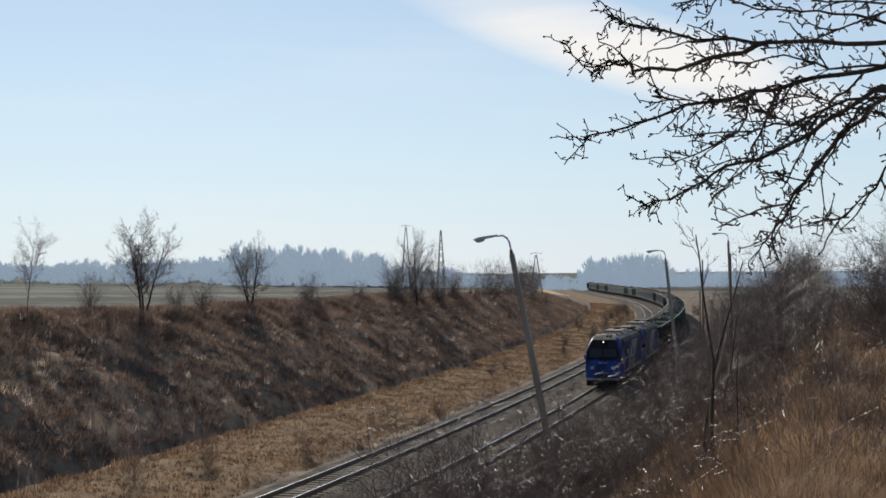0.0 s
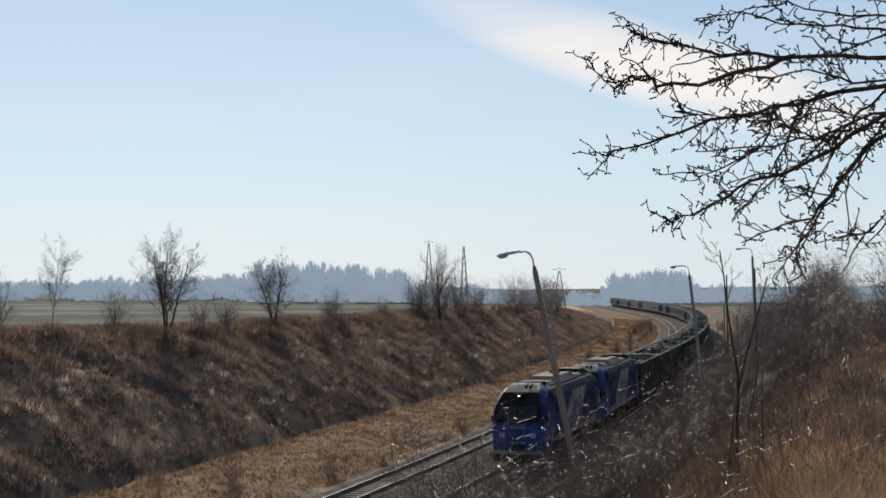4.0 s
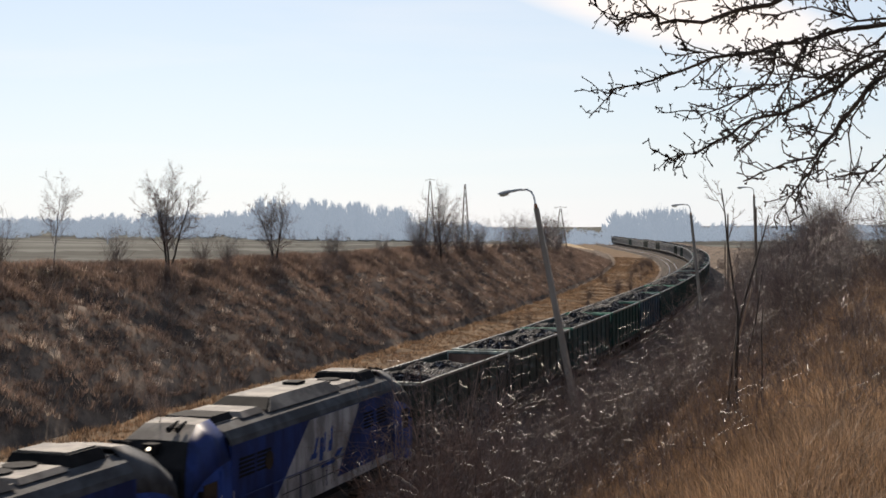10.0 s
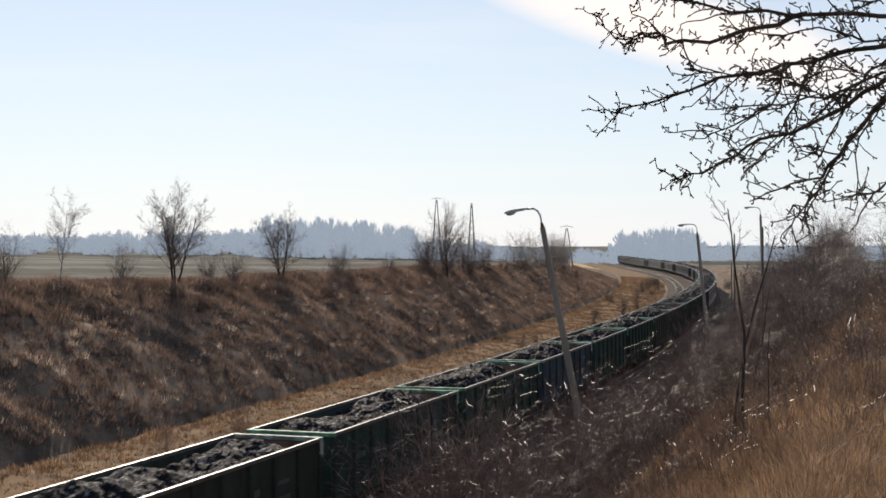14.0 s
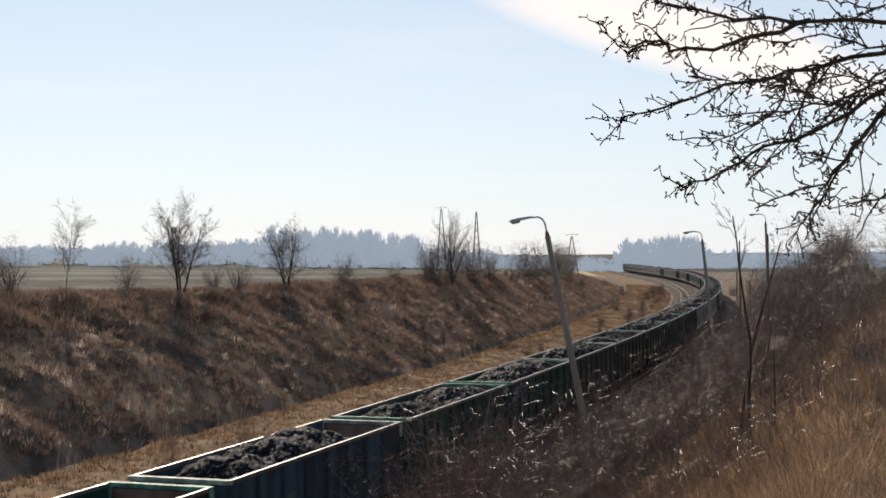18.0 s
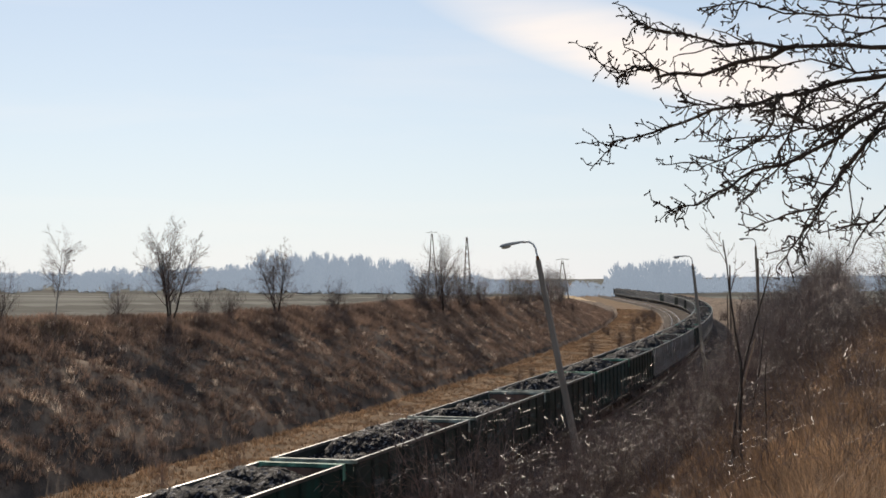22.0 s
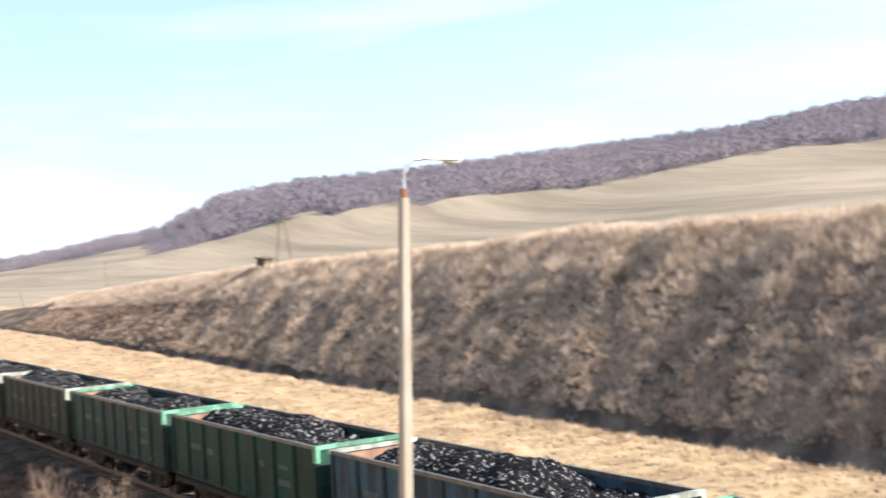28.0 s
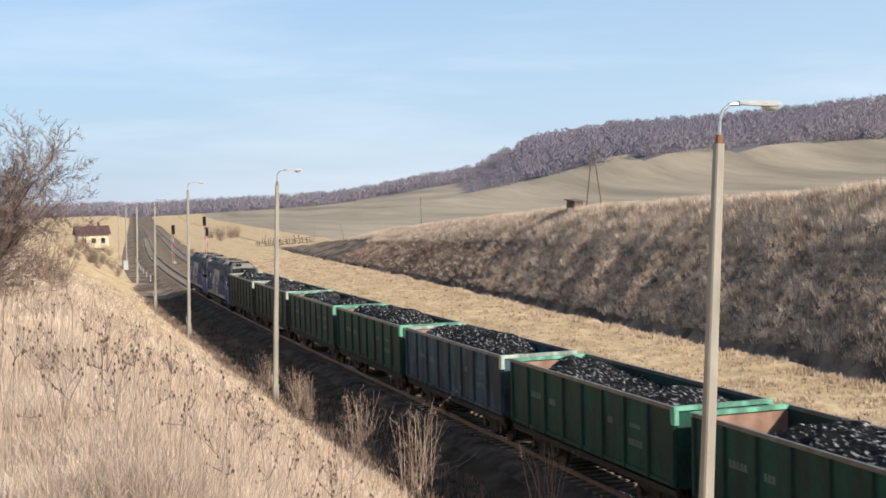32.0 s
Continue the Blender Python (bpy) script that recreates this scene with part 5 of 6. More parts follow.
def blades(name, x, y, h, w, n, material, label, seed, lean=0.45, clump=0.12, z=None, far=False):
    """Grass as narrow bent blades, n to a clump."""
    rng = np.random.RandomState(seed)
    m = len(x)
    z = ground(x, y) if z is None else z
    x, y, z, h, w = (np.repeat(np.broadcast_to(a, (m,)), n) for a in (x, y, z, h, w))
    k = m * n
    a = rng.uniform(0, 2 * math.pi, k)
    r = clump * rng.rand(k) * (0.3 + h)
    bx, by = x + r * np.cos(a), y + r * np.sin(a)
    hh = h * rng.uniform(0.45, 1.1, k)
    b = a + rng.normal(0, 0.9, k)
    L = lean * hh * rng.uniform(0.2, 1.3, k)
    t = rng.uniform(0, 2 * math.pi, k)
    ux, uy = np.cos(t) * w / 2, np.sin(t) * w / 2
    p0 = np.stack([bx - ux, by - uy, z - 0.05], 1)
    p1 = np.stack([bx + ux, by + uy, z - 0.05], 1)
    mx, my, mz = bx + np.cos(b) * L * 0.35, by + np.sin(b) * L * 0.35, z + hh * 0.6
    tip = np.stack([bx + np.cos(b) * L, by + np.sin(b) * L, z + hh * 0.92], 1)
    if far:
        V = np.stack([p0, p1, tip], 1).reshape(-1, 3)
        F = np.arange(k * 3).reshape(-1, 3)
    else:
        p2 = np.stack([mx + ux * 0.7, my + uy * 0.7, mz], 1)
        p3 = np.stack([mx - ux * 0.7, my - uy * 0.7, mz], 1)
        V = np.stack([p0, p1, p2, p3, tip], 1).reshape(-1, 3)
        i = np.arange(k)[:, None] * 5
        F = np.concatenate([i + [[0, 1, 2]], i + [[0, 2, 3]], i + [[3, 2, 4]]], 1).reshape(-1, 3)
    ob = raw(name, V, F, material)
    return tagged(ob, label, "grass", kind="stuff")


def grass():
    rng = np.random.RandomState(9)
    def sector(n, a0, a1, d0, d1, vmax=-6.7, p=1.0):
        az = np.radians(rng.uniform(a0, a1, n))
        d = d0 * (d1 / d0) ** (rng.rand(n) ** p)
        x, y = -np.sin(az) * d, np.cos(az) * d
        k = (y - track_y(x) < vmax)
        return x[k], y[k], d[k]
    x, y, d = sector(95000, 58, 96, 5.5, 150)
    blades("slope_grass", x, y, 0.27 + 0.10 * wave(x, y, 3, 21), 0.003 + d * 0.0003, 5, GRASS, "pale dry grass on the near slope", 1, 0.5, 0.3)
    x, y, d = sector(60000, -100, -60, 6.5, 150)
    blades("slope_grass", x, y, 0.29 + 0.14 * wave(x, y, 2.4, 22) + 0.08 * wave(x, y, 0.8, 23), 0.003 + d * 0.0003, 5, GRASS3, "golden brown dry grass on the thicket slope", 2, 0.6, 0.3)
    # thin dead stems standing and leaning in that grass
    x, y, d = sector(8500, -100, -60, 8.0, 60)
    st = []
    for a, b, c, e in zip(x, y, ground(x, y), d):
        if e < 12.0:
            continue
        p, q = np.array([a, b, c]), np.array([rng.normal(0, 0.6), rng.normal(0, 0.6), 1.0])
        q = p + q / np.linalg.norm(q) * rng.uniform(0.35, 1.0)
        st.append((p, q, 0.0012 + e * 0.00009, 0.0008 + e * 0.00005))
        for _ in range(rng.randint(0, 4)):
            s = p + (q - p) * rng.uniform(0.4, 1)
            st.append((s, s + rng.normal(0, 0.12, 3) + (0, 0, 0.08), 0.002 + e * 0.00006, 0.001 + e * 0.00004))
    m = [i % 3 == 0 for i in range(len(st))]
    o = tubes("dead_stems", [s for s, k in zip(st, m) if k], REED, 3)
    tagged(o, "thin pale dead stems in the grass", "weeds", kind="stuff")
    o = tubes("dead_stems", [s for s, k in zip(st, m) if not k], TWIG, 3)
    tagged(o, "thin dark dead stems in the grass", "weeds", kind="stuff")
    x, y, d = sector(3600, 60, 94, 7.0, 60)
    st = []
    for a, b, c, e in zip(x, y, ground(x, y), d):
        q = np.array([rng.normal(0, 0.3), rng.normal(0, 0.3), 1.0]) * rng.uniform(0.35, 0.75)
        st.append(((a, b, c), (a + q[0], b + q[1], c + q[2]), 0.002 + e * 0.00008, 0.001 + e * 0.00005))
    o = tubes("dead_stems", st, STALK, 3)
    tagged(o, "bleached dead stems above the pale grass", "weeds", kind="stuff")
    # far bank tufts, thicker towards the middle of the view
    def band(n, x0, x1, q0, q1):
        x = rng.uniform(x0, x1, n)
        q = rng.uniform(q0, q1, n)
        return x, track_y(x) + far_foot(x) + q
    x, y = band(44000, -210, 340, 0.25, 11.5)
    blades("bank_grass", x, y, 0.26 + 0.1 * wave(x, y, 2.2, 31), 0.05, 3, GRASS2, "short brown dead grass on the far bank", 3, 0.9, 0.5, far=True)
    x, y = band(24000, -210, 340, 0.35, 11.3)
    h = rng.uniform(0.22, 0.68, len(x))
    # pale share follows where the bank looks lit, browner ends stand for shade
    w = rng.rand(len(x)) < np.interp(x, [-210, -130, -70, -45, 0, 45, 120], [0.2, 0.45, 0.9, 0.9, 0.5, 0.1, 0.05])
    blades("bank_tufts", x[w], y[w], h[w], 0.03, 22, GRASS, "pale straw tufts on the far bank", 4, 0.55, 0.36, far=True)
    blades("bank_tufts", x[~w], y[~w], h[~w], 0.04, 20, GRASS2, "brown grass tufts on the far bank", 44, 0.65, 0.36, far=True)
    x, y = band(15000, -130, 25, 0.6, 7.5)
    blades("bank_tufts", x, y, rng.uniform(0.22, 0.5, len(x)), 0.03, 14, GRASS, "small straw tufts on the face of the far bank", 46, 0.6, 0.34, far=True)
    x, y = band(7500, -215, 20, 6.5, 11.8)
    blades("bank_tufts", x, y, rng.uniform(0.4, 0.85, len(x)), 0.035, 20, GRASS, "tall straw tufts near the top of the far bank", 45, 0.5, 0.34, far=True)
    x, y = band(38000, -240, 180, 8.2, 13.5)
    w = x + 8 * wave(x, y, 5, 36) < 25
    h = 0.75 + 0.2 * wave(x, y, 4, 34)
    blades("crest_grass", x[w], y[w], h[w], 0.06, 5, GRASS, "tall pale grass along the far crest", 5, 0.35, 0.3, far=True)
    blades("crest_grass", x[~w], y[~w], h[~w] * 0.7, 0.06, 5, GRASS2, "brown grass along the far crest", 55, 0.5, 0.3, far=True)
    x = rng.uniform(-230, 380, 56000)
    f = rng.rand(len(x))
    y = track_y(x) + 8.3 + f * (far_foot(x) - 9.15)
    h = 0.17 + 0.07 * wave(x, y, 3, 35) + 0.2 * (np.abs(f - 0.93) < 0.05)
    # straw one way, brown towards the sun: backlit tone in the blade colour
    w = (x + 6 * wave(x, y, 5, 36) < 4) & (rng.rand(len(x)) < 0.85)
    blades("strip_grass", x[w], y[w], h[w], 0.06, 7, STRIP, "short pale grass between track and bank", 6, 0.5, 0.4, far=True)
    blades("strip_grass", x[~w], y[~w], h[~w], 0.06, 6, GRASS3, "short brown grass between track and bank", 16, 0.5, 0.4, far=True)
    x = rng.uniform(-150, 120, 9000)
    y = track_y(x) + rng.uniform(-7.2, -3.4, len(x))
    blades("ditch_grass", x, y, 0.35, 0.03, 4, GRASS2, "brown grass in the near ditch", 7, 0.6, 0.3)
    # dark seed heads of weeds above the pale grass
    x, y, d = sector(380, 64, 92, 8.5, 36, -8.2)
    z = ground(x, y)
    st, hd = [], []
    for a, b, c in zip(x, y, z):
        h = rng.uniform(0.55, 0.95)
        q = np.array([a + rng.normal(0, 0.1), b + rng.normal(0, 0.1), c + h])
        st.append(((a, b, c), q, 0.003, 0.002))
        for _ in range(rng.randint(2, 6)):
            e = q + rng.normal(0, 0.07, 3)
            st.append((q - (0, 0, 0.12), e, 0.003, 0.002))
            hd.append((e - (0, 0, 0.011), e + (0, 0, 0.011), 0.008, 0.006))
    o = tubes("weed_stalks", st, TWIG, 3)
    tagged(o, "thin dry weed stalks above the grass", "weeds", kind="stuff")
    o = tubes("weed_heads", hd, SEED, 5)
    tagged(o, "dark round seed heads of dry weeds", "weeds", kind="stuff")


# ---- power line, signals and buildings ----
POLE = mat("pole_concrete", (0.30, 0.27, 0.24), 0.9, dark=(0.18, 0.16, 0.14), scale=2.0, stretch=(1, 1, 0.3))
WOODP = mat("pole_wood", (0.16, 0.12, 0.09), 0.9, scale=3.0, stretch=(1, 1, 0.2))


def a_pole(x, y, top, spread, turn, label="twin-legged dark wooden power pole with a crossarm"):
    z = zg(x, y)
    ob = new("power_pole")
    tagged(ob, label, "power pole", group="power line across the fields")
    ob.matrix_basis = pose(x, y, z, 0, 0, turn)
    h = top - z
    for s in (-1, 1):
        part("leg", rods(((s * spread / 2, 0, -0.5), (s * 0.16, 0, h - 0.5), 0.15, 0.10), n=8), WOODP, ob)
    part("brace", boxes((-0.3, 0.3, -0.06, 0.06, h - 1.15, h - 1.0), (-0.22, 0.22, -0.06, 0.06, h - 0.62, h - 0.5)), WOODP, ob)
    bm = bmesh.new()
    rod(bm, (-1.55, 0, h - 0.28), (0, 0, h - 0.02), 0.05)
    rod(bm, (1.55, 0, h - 0.20), (0, 0, h - 0.02), 0.05)
    part("crossarm", bm, WOODP, ob, "dark crossarm")
    for xx, zz in ((-1.5, -0.25), (0, 0.02), (1.5, -0.18)):
        part("insulator", rods(((xx, 0, h + zz), (xx, 0, h + zz + 0.22), 0.05, 0.035)), L_BLACK, ob)
    return ob


def single_pole(x, y, h, label="slim wooden telegraph pole beside the line", lean=0):
    ob = new("telegraph_pole")
    tagged(ob, label, "telegraph pole")
    ob.matrix_basis = pose(x, y, zg(x, y), lean, 0, 40)
    part("shaft", rods(((0, 0, -0.4), (0, 0, h), 0.085, 0.055)), WOODP, ob)
    part("cap", rods(((0, 0, h), (0, 0, h + 0.12), 0.05, 0.02)), WOODP, ob)
    return ob


def signal(x, y, h):
    ob = new("railway_signal")
    tagged(ob, "railway light signal with black head on a striped post", "railway signal", group="signals beside the track")
    ob.matrix_basis = pose(x, y, -0.3, 0, 0, 90)
    stripes = 6
    for i in range(stripes):
        part("post_band", rods(((0, 0, i * h / stripes), (0, 0, (i + 1) * h / stripes), 0.07)), (L_WHITE, SIG_RED)[i % 2], ob)
    hd = part("signal_head", boxes((-0.28, 0.28, -0.12, 0.12, h - 0.3, h + 1.3), cut=0.08), L_BLACK, ob, "black signal head")
    for i in range(3):
        part("lens", rods(((0, -0.20, h + 0.05 + i * 0.42), (0, -0.12, h + 0.05 + i * 0.42), 0.13)), GLASS, hd)
    part("ladder", boxes((-0.3, -0.26, 0.1, 0.14, 0, h), (-0.05, -0.01, 0.1, 0.14, 0, h)), GALV, ob)
    part("base", boxes((-0.35, 0.35, -0.35, 0.35, -0.2, 0.3), cut=0.05), CONCRETE, ob)


SIG_RED = plain("signal_red", (0.45, 0.06, 0.04), 0.6)
ROOF = mat("house_roof", (0.10, 0.055, 0.055), 0.8, scale=2.0, fine=12.0)
WALL_Y = mat("cream_render", (0.66, 0.55, 0.38), 0.9, scale=1.5)
WALL_G = mat("grey_render", (0.50, 0.49, 0.47), 0.9, scale=1.5)


def house(x, y, w, d, h, turn, wall, label, z=None, roof=ROOF, rise=1.2):
    z = zg(x, y) if z is None else z
    ob = new("house")
    tagged(ob, label, "house")
    ob.matrix_basis = pose(x, y, z - 0.2, 0, 0, turn)
    part("wall", boxes((-w / 2, w / 2, -d / 2, d / 2, 0, h + 0.2)), wall, ob)
    bm = bmesh.new()
    o = 0.5
    hexa(bm, [(-w / 2 - o, -d / 2 - o, h + 0.1), (-w / 2 - o, d / 2 + o, h + 0.1), (-w / 2 - o, 0, h + rise + 0.3)], [(w / 2 + o, -d / 2 - o, h + 0.1), (w / 2 + o, d / 2 + o, h + 0.1), (w / 2 + o, 0, h + rise + 0.3)])
    part("roof", bm, roof, ob)
    for s in (-1, 1):
        for i in range(3):
            xx = (i - 1) * w / 3.2
            wd = part("window", boxes((xx - 0.5, xx + 0.5, s * (d / 2 + 0.02) - 0.03, s * (d / 2 + 0.02) + 0.03, 1.0, 2.2)), L_WHITE, ob)
            part("pane", boxes((xx - 0.42, xx + 0.42, s * (d / 2 + 0.055) - 0.01, s * (d / 2 + 0.055) + 0.01, 1.08, 2.12)), GLASS, wd)
    part("chimney", boxes((w / 5, w / 5 + 0.5, -0.25, 0.25, h + 0.6, h + rise + 1.0)), ROOF, ob)
    return ob


def line_side():
    a_pole(42.1, 51.2, 17.5, 3.8, -45)
    a_pole(-45.8, 72.8, 20.19, 3.6, 30)
    a_pole(-205.0, 92.0, 16.9, 3.6, 40)
    a_pole(312.0, 107.6, 20.9, 3.4, -30)
    a_pole(300.0, 72.0, 13.6, 3.2, -50)
    for x, y, h in ((96.0, 11.0, 9.3), (72.0, 6.8, 7.0), (120.0, 14.0, 8.0), (-258, 78, 7.5)):
        single_pole(x, y, h)
    signal(-232.0, 26.0, 5.2)
    signal(-240.0, 32.4, 6.4)
    signal(-246.0, 33.6, 4.4)
    house(-300.0, 16.2, 6.4, 5.4, 2.8, 95, WALL_Y, "cream station hut with a low dark red roof", rise=1.7)
    bx = new("relay_cabinet")
    tagged(bx, "pale grey relay cabinet beside the track", "cabinet")
    bx.matrix_basis = pose(-228.0, 17.5, zg(-228, 17.5) - 0.1, 0, 0, 5)
    part("case", boxes((-0.6, 0.6, -0.4, 0.4, 0, 1.5), cut=0.05), LAMP_SHELL, bx)
    part("door", boxes((-0.5, 0.5, 0.40, 0.43, 0.2, 1.4)), LAMP_SHELL, bx)
    part("roof", boxes((-0.7, 0.7, -0.5, 0.5, 1.5, 1.6), cut=0.05), LAMP_SHELL, bx)
    rng = random.Random(3)
    for i in range(16):
        x = -178 - i * 5.5
        y = float(track_y(x)) + (9.2 if i % 2 else -3.4)
        o = part("marker_post", boxes((-0.09, 0.09, -0.09, 0.09, -0.3, 0.75), cut=0.02), L_WHITE)
        o.location = (x, y, zg(x, y))
        tagged(o, "short white concrete marker post beside the track", "marker post", group="marker posts")
    # broken snow fence at the end of the bank
    fx = new("snow_fence")
    tagged(fx, "collapsed dark wooden snow fence on the bank end", "fence")
    fx.matrix_basis = pose(-292.0, 57.0, zg(-292, 57.0), 0, -4, 70)
    for i in range(26):
        part("slat", boxes((i * 0.48 - 6.3, i * 0.48 - 6.17, -0.05, 0.05, -0.2, 1.5 + rng.uniform(-0.5, 0.4))), WOODP, fx).rotation_euler = (rng.uniform(-0.5, 0.5), rng.uniform(-0.3, 0.3), 0)
    for z in (0.3, 0.8, 1.2):
        part("rail_board", boxes((-6.6, 6.2, -0.06, 0.06, z, z + 0.1)), WOODP, fx)
    for nm, lab, x, y, s in (("brush_pile", "low pile of cut brushwood on the crest", -166.0, 51.2, 1.7), ("brush_pile", "low pile of cut brushwood on the crest", -66.0, 110.0, 2.2), ("brush_pile", "low pile of cut brushwood on the crest", -40.0, 150.0, 2.4)):
        p = shrub(int(-x), 1.0, 46, 82, lab, (WOODP, TWIG), dict(SHRUB, n=(5, 3, 2), up=(-0.05, 0, 0)), nm, 0.03, 1.6)
        plant(p, x, y, s, first=True)
    hs = new("hunting_stand")
    tagged(hs, "small dark wooden hunting stand on the field", "hunting stand")
    hs.matrix_basis = pose(-131.0, 56.4, zg(-131, 56.4) - 0.75, 0, 8, 20)
    for sx in (-0.5, 0.5):
        for sy in (-0.5, 0.5):
            part("leg", rods(((sx * 1.3, sy * 1.3, -0.2), (sx, sy, 1.3), 0.05)), WOODP, hs)
    part("box", boxes((-0.6, 0.6, -0.6, 0.6, 1.2, 1.9)), WOODP, hs)
    part("roof", boxes((-0.8, 0.8, -0.8, 0.8, 1.95, 2.05)), WOODP, hs)


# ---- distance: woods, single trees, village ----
# purplish grey puts the distance haze into the colour of the bare woods
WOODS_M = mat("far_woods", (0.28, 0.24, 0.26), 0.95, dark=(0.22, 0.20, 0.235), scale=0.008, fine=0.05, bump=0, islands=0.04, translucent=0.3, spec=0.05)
# aerial haze painted on the horizon trees: blue-grey base plus a bluish glow
HAZED_TREES = mat("haze_glow_trees", (0.09, 0.10, 0.115), 0.95, dark=(0.07, 0.08, 0.095), scale=0.01, fine=0.05, bump=0, translucent=0.2, spec=0.05)
HAZED_TREES.node_tree.nodes["Principled BSDF"].inputs["Emission Color"].default_value = (0.36, 0.46, 0.58, 1)
HAZED_TREES.node_tree.nodes["Principled BSDF"].inputs["Emission Strength"].default_value = 0.80
WHITE_SHEET = mat("white_sheeting", (0.85, 0.85, 0.85), 0.4, dark=(0.7, 0.7, 0.7), scale=0.5, bump=0, translucent=0.5)


def wood(name, x, y, h, material, label, seed, n=26, wide=0.36, thick=1.0):
    """Leafless far trees: a short trunk and a brush of upright rods, all one stuff."""
    rng = np.random.RandomState(seed)
    m = len(x)
    z = ground(x, y)
    a = rng.uniform(0, 2 * math.pi, (m, n))
    f = rng.rand(m, n) ** 0.6
    zz = rng.uniform(0.08, 1.0, (m, n))
    rad = h[:, None] * wide * np.sin(np.clip((zz + 0.3) / 1.32, 0, 1) * math.pi) ** 0.7 * f
    px = x[:, None] + rad * 0.6 * np.cos(a)
    py = y[:, None] + rad * 0.6 * np.sin(a)
    pz = z[:, None] + h[:, None] * (zz - 0.22)
    qx = x[:, None] + rad * np.cos(a)
    qy = y[:, None] + rad * np.sin(a)
    qz = z[:, None] + h[:, None] * zz
    w = h[:, None] * rng.uniform(0.014, 0.032, (m, n)) * thick
    t = rng.uniform(0, math.pi, (m, n))
    V = np.stack([np.stack([px - w * np.cos(t), py - w * np.sin(t), pz], -1), np.stack([px + w * np.cos(t), py + w * np.sin(t), pz], -1),
                  np.stack([qx + w * np.cos(t + 1), qy + w * np.sin(t + 1), (pz + qz) / 2], -1), np.stack([qx, qy, qz], -1)], 2)
    V = V.reshape(-1, 3)
    i = np.arange(m * n)[:, None] * 4
    F = np.concatenate([i + [[0, 1, 2]], i + [[0, 2, 3]]], 1).reshape(-1, 3)
    ob = raw(name, V, F, material)
    return tagged(ob, label, "woods", kind="stuff")


def distance():
    rng = np.random.RandomState(14)
    def polar(n, a0, a1, d0, d1):
        az = np.radians(rng.uniform(a0, a1, n))
        d = rng.uniform(d0, d1, n)
        return -np.sin(az) * d, np.cos(az) * d
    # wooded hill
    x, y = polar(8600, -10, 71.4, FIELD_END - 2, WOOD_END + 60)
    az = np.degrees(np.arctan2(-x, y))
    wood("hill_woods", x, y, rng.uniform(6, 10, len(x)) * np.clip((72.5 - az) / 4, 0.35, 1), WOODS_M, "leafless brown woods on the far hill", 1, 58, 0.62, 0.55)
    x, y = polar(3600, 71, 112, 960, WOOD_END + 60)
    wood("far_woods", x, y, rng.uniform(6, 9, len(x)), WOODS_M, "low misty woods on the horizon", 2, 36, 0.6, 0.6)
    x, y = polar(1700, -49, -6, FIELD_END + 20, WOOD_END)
    wood("ridge_woods", x, y, rng.uniform(9, 14, len(x)), HAZED_TREES, "dark woods on the distant ridge", 3, 26)
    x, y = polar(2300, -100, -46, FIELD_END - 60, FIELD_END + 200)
    wood("horizon_trees", x, y, 4.0 + 4.5 * rng.rand(len(x)) ** 2, HAZED_TREES, "misty line of trees on the horizon", 4, 60, 0.7)
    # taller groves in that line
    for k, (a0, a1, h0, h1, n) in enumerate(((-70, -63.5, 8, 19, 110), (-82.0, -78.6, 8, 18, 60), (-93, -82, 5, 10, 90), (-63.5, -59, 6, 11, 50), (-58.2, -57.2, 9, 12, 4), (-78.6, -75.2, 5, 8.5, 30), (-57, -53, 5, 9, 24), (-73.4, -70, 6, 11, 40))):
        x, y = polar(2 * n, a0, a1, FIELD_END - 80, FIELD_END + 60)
        wood("grove", x, y, h0 + (h1 - h0) * rng.rand(2 * n) ** 2, HAZED_TREES, "misty grove of trees beyond the fields", 20 + k, 100, 0.44, 0.7)
    g = bare_tree(81, 15, 2, 10, r=0.25, P=dict(TREE, n=(8, 6, 4), kids=(2.4, 1.8), rmin=0.03), label="tall leafless tree in the distant grove", crown_mat=HAZED_TREES, bark=HAZED_TREES)
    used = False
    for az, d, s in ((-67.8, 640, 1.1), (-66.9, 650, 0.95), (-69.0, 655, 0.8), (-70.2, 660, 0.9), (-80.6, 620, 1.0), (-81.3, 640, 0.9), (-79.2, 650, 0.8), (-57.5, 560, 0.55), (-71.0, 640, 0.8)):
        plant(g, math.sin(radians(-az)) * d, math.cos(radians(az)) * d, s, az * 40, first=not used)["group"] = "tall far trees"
        used = True
    for az, d, w, wl, rf, lb in ((-61.2, 735, 12, WALL_G, L_ROOF, "distant grey farmhouse among trees"), (-71.0, 735, 16, WALL_G, L_ROOF, "distant long barn among trees"), (-79.0, 735, 13, WALL_G, L_ROOF, "distant farmhouse among trees"),
                                 (-79.0, 650, 9, WHITE_SHEET, WHITE_SHEET, "small white shed beside the far curve of the line"), (-44.8, 520, 9, WHITE_SHEET, WHITE_SHEET, "long low white greenhouse on the field")):
        x, y = math.sin(radians(-az)) * d, math.cos(radians(az)) * d
        house(x, y, w, 7, 3.0 if wl is WALL_G else 1.0, -az if wl is WALL_G else az, wl, lb, roof=rf, rise=2.2 if wl is WALL_G else 0.8)
    # lattice mast
    az, d = -72.46, 420.0
    x, y = math.sin(radians(-az)) * d, math.cos(radians(az)) * d
    ms = new("lattice_mast")
    tagged(ms, "slim steel lattice mast beyond the fields", "mast")
    z = zg(x, y)
    ms.matrix_basis = pose(x, y, z, 0, 0, 30)
    h = EYE[2] + d * math.tan(radians(1.75)) - z
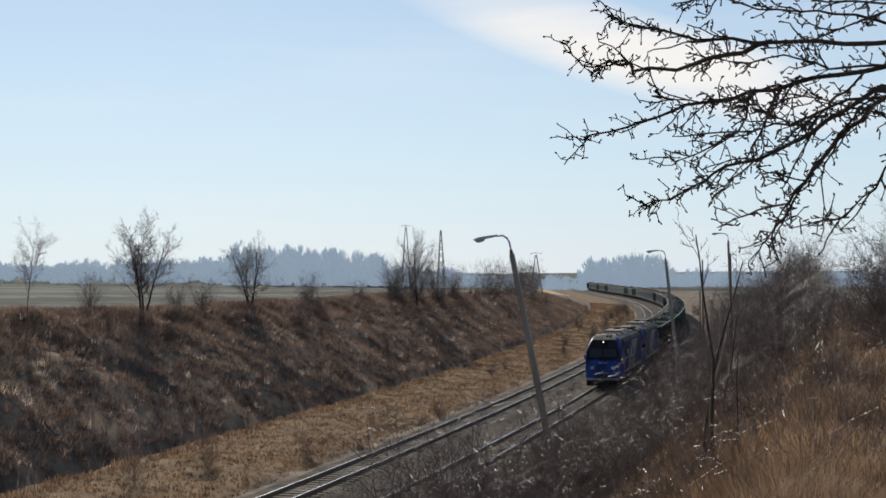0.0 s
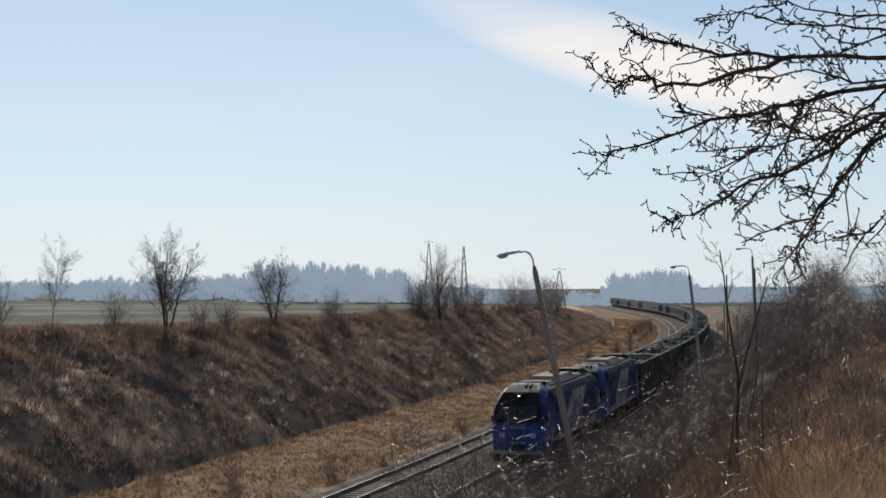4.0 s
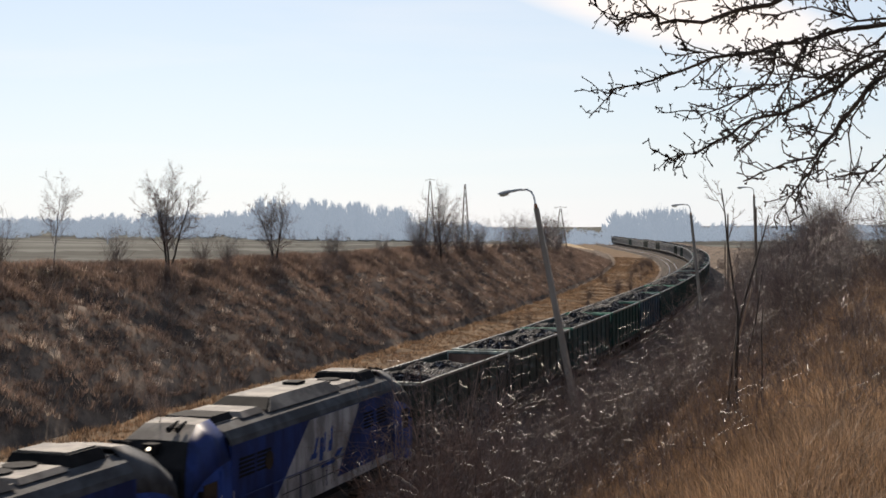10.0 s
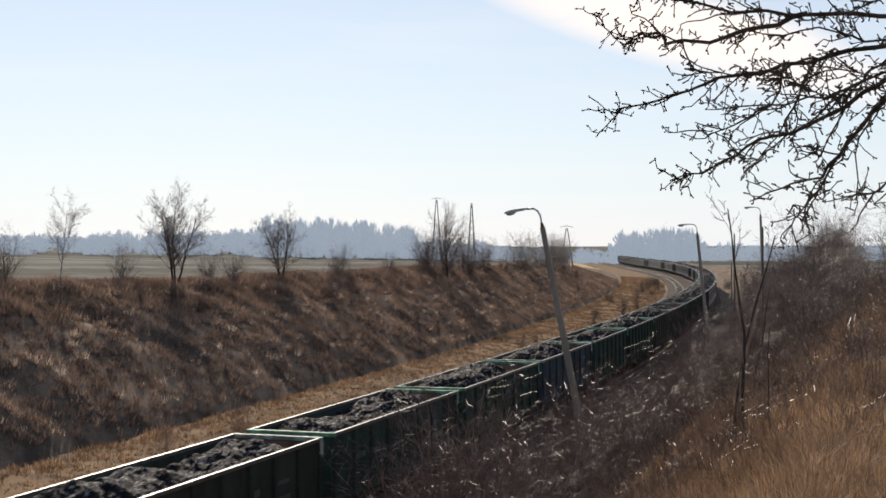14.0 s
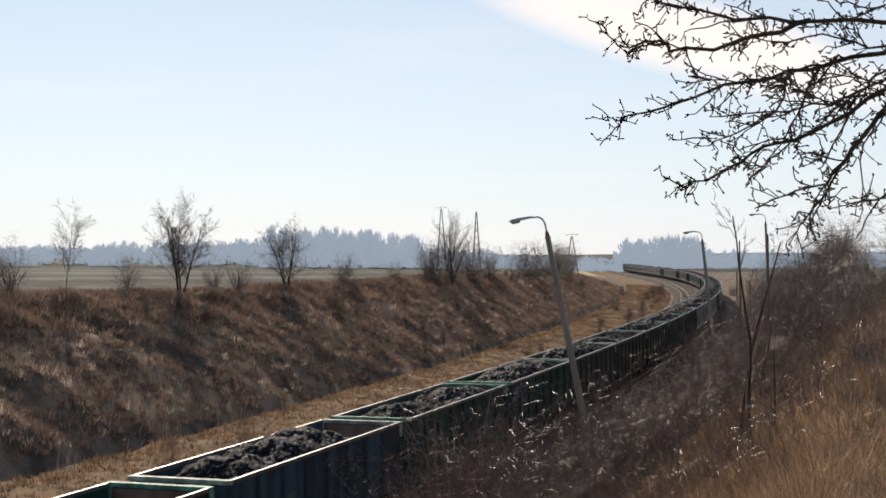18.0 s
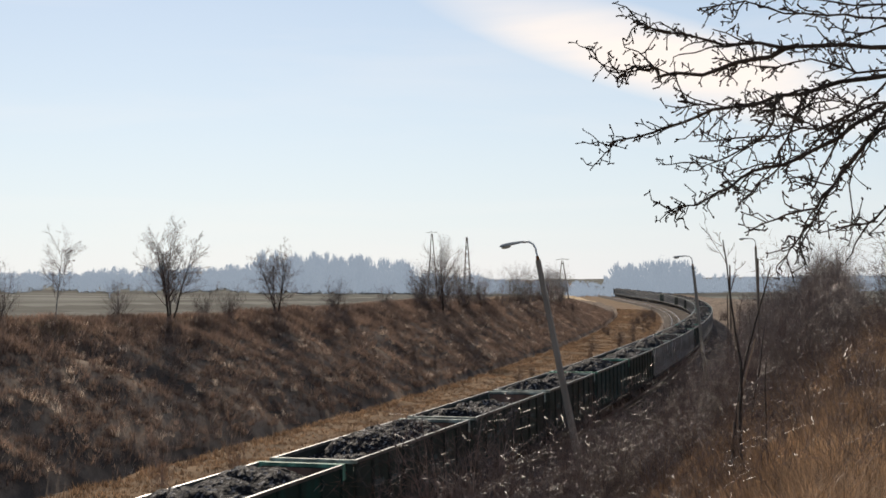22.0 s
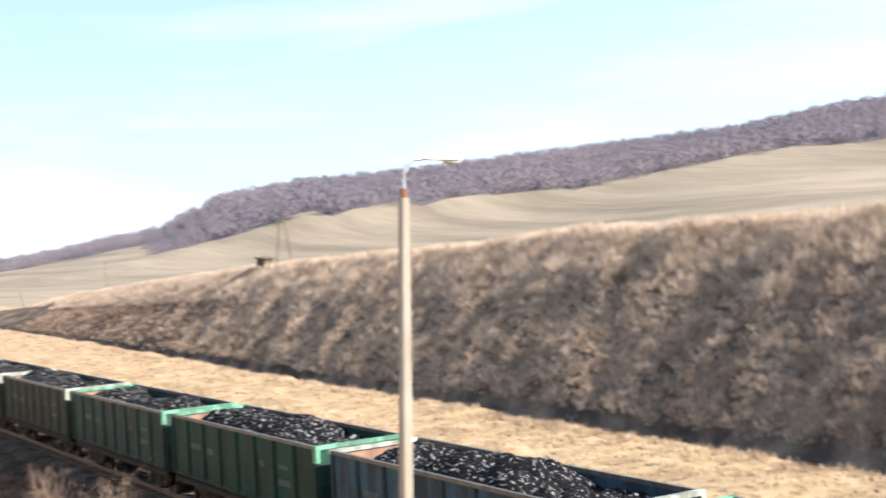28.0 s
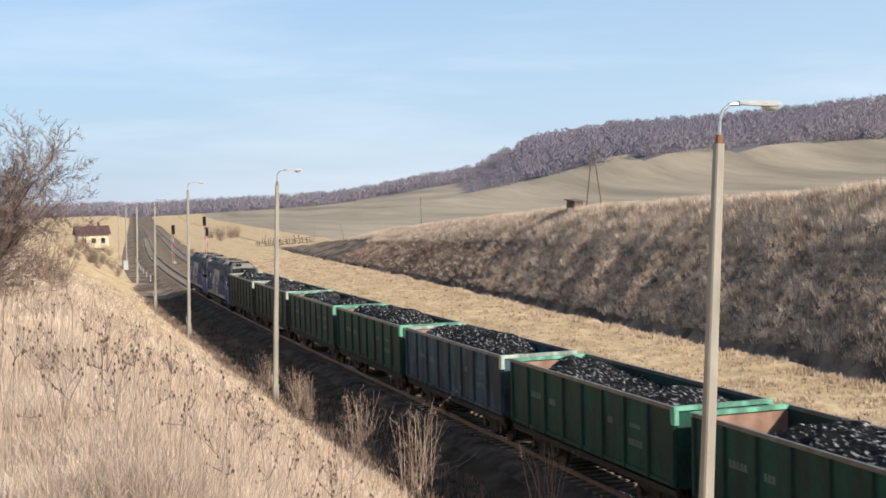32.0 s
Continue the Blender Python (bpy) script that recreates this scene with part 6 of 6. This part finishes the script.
    for sx in (-1, 1):
        for sy in (-1, 1):
            part("leg", rods(((sx * 1.3, sy * 1.3, 0), (sx * 0.15, sy * 0.15, h), 0.12, 0.08), n=5), WOODP, ms)
    for i in range(9):
        f0, f1 = i / 9, (i + 1) / 9
        b = bmesh.new()
        for (ax, ay), (cx, cy) in (((-1, -1), (1, -1)), ((1, -1), (1, 1)), ((1, 1), (-1, 1)), ((-1, 1), (-1, -1))):
            w0, w1 = 1.3 - 1.15 * f0, 1.3 - 1.15 * f1
            rod(b, (ax * w0, ay * w0, h * f0), (cx * w1, cy * w1, h * f1), 0.06, n=4)
        part("brace", b, WOODP, ms)


def sleepers():
    """Nearest sleepers of the empty track one by one; the rest joined."""
    bm = bmesh.new()
    hexa(bm, [(-0.12, -1.3, -0.30), (0.12, -1.3, -0.30), (0.12, 1.3, -0.30), (-0.12, 1.3, -0.30)], [(-0.10, -1.28, -0.165), (0.10, -1.28, -0.165), (0.10, 1.28, -0.165), (-0.10, 1.28, -0.165)])
    first = None
    for k, tr in enumerate(TRACKS):
        off = k * TRACKS_APART
        near = np.arange(38, 38 + 0.62 * 280, 0.62) if k else np.arange(-330, -160, 0.62)
        for s in near:
            x, y, a = on_track(s, off)
            m = pose(x, y, 0, 0, 0, a)
            if first is None:
                first = part("sleeper", bm, SLEEPER, tr)
                first.matrix_basis = m
            else:
                share("sleeper", first, tr, m)
        lo, hi = float(near[0]), float(near[-1])
        rest = np.concatenate([np.arange(-420, lo, 0.62), np.arange(hi + 0.62, 420, 0.62)])
        V, F = [], []
        base = np.array([v.co for v in first.data.vertices])
        quads = [tuple(p.vertices) for p in first.data.polygons]
        for n, s in enumerate(rest):
            x, y, a = on_track(s, off)
            c, d = math.cos(radians(a)), math.sin(radians(a))
            V.append(np.stack([x + base[:, 0] * c - base[:, 1] * d, y + base[:, 0] * d + base[:, 1] * c, base[:, 2]], 1))
            F += [[i + n * len(base) for i in q] for q in quads]
        o = raw("sleeper", np.concatenate(V), F, SLEEPER)
        o.parent = tr
        tagged(o, "worn sleepers further along", kind="stuff")


crest_trees()
near_thicket()
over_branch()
left_bush()
foot_stalks()
grass()
line_side()
distance()
sleepers()

motions()
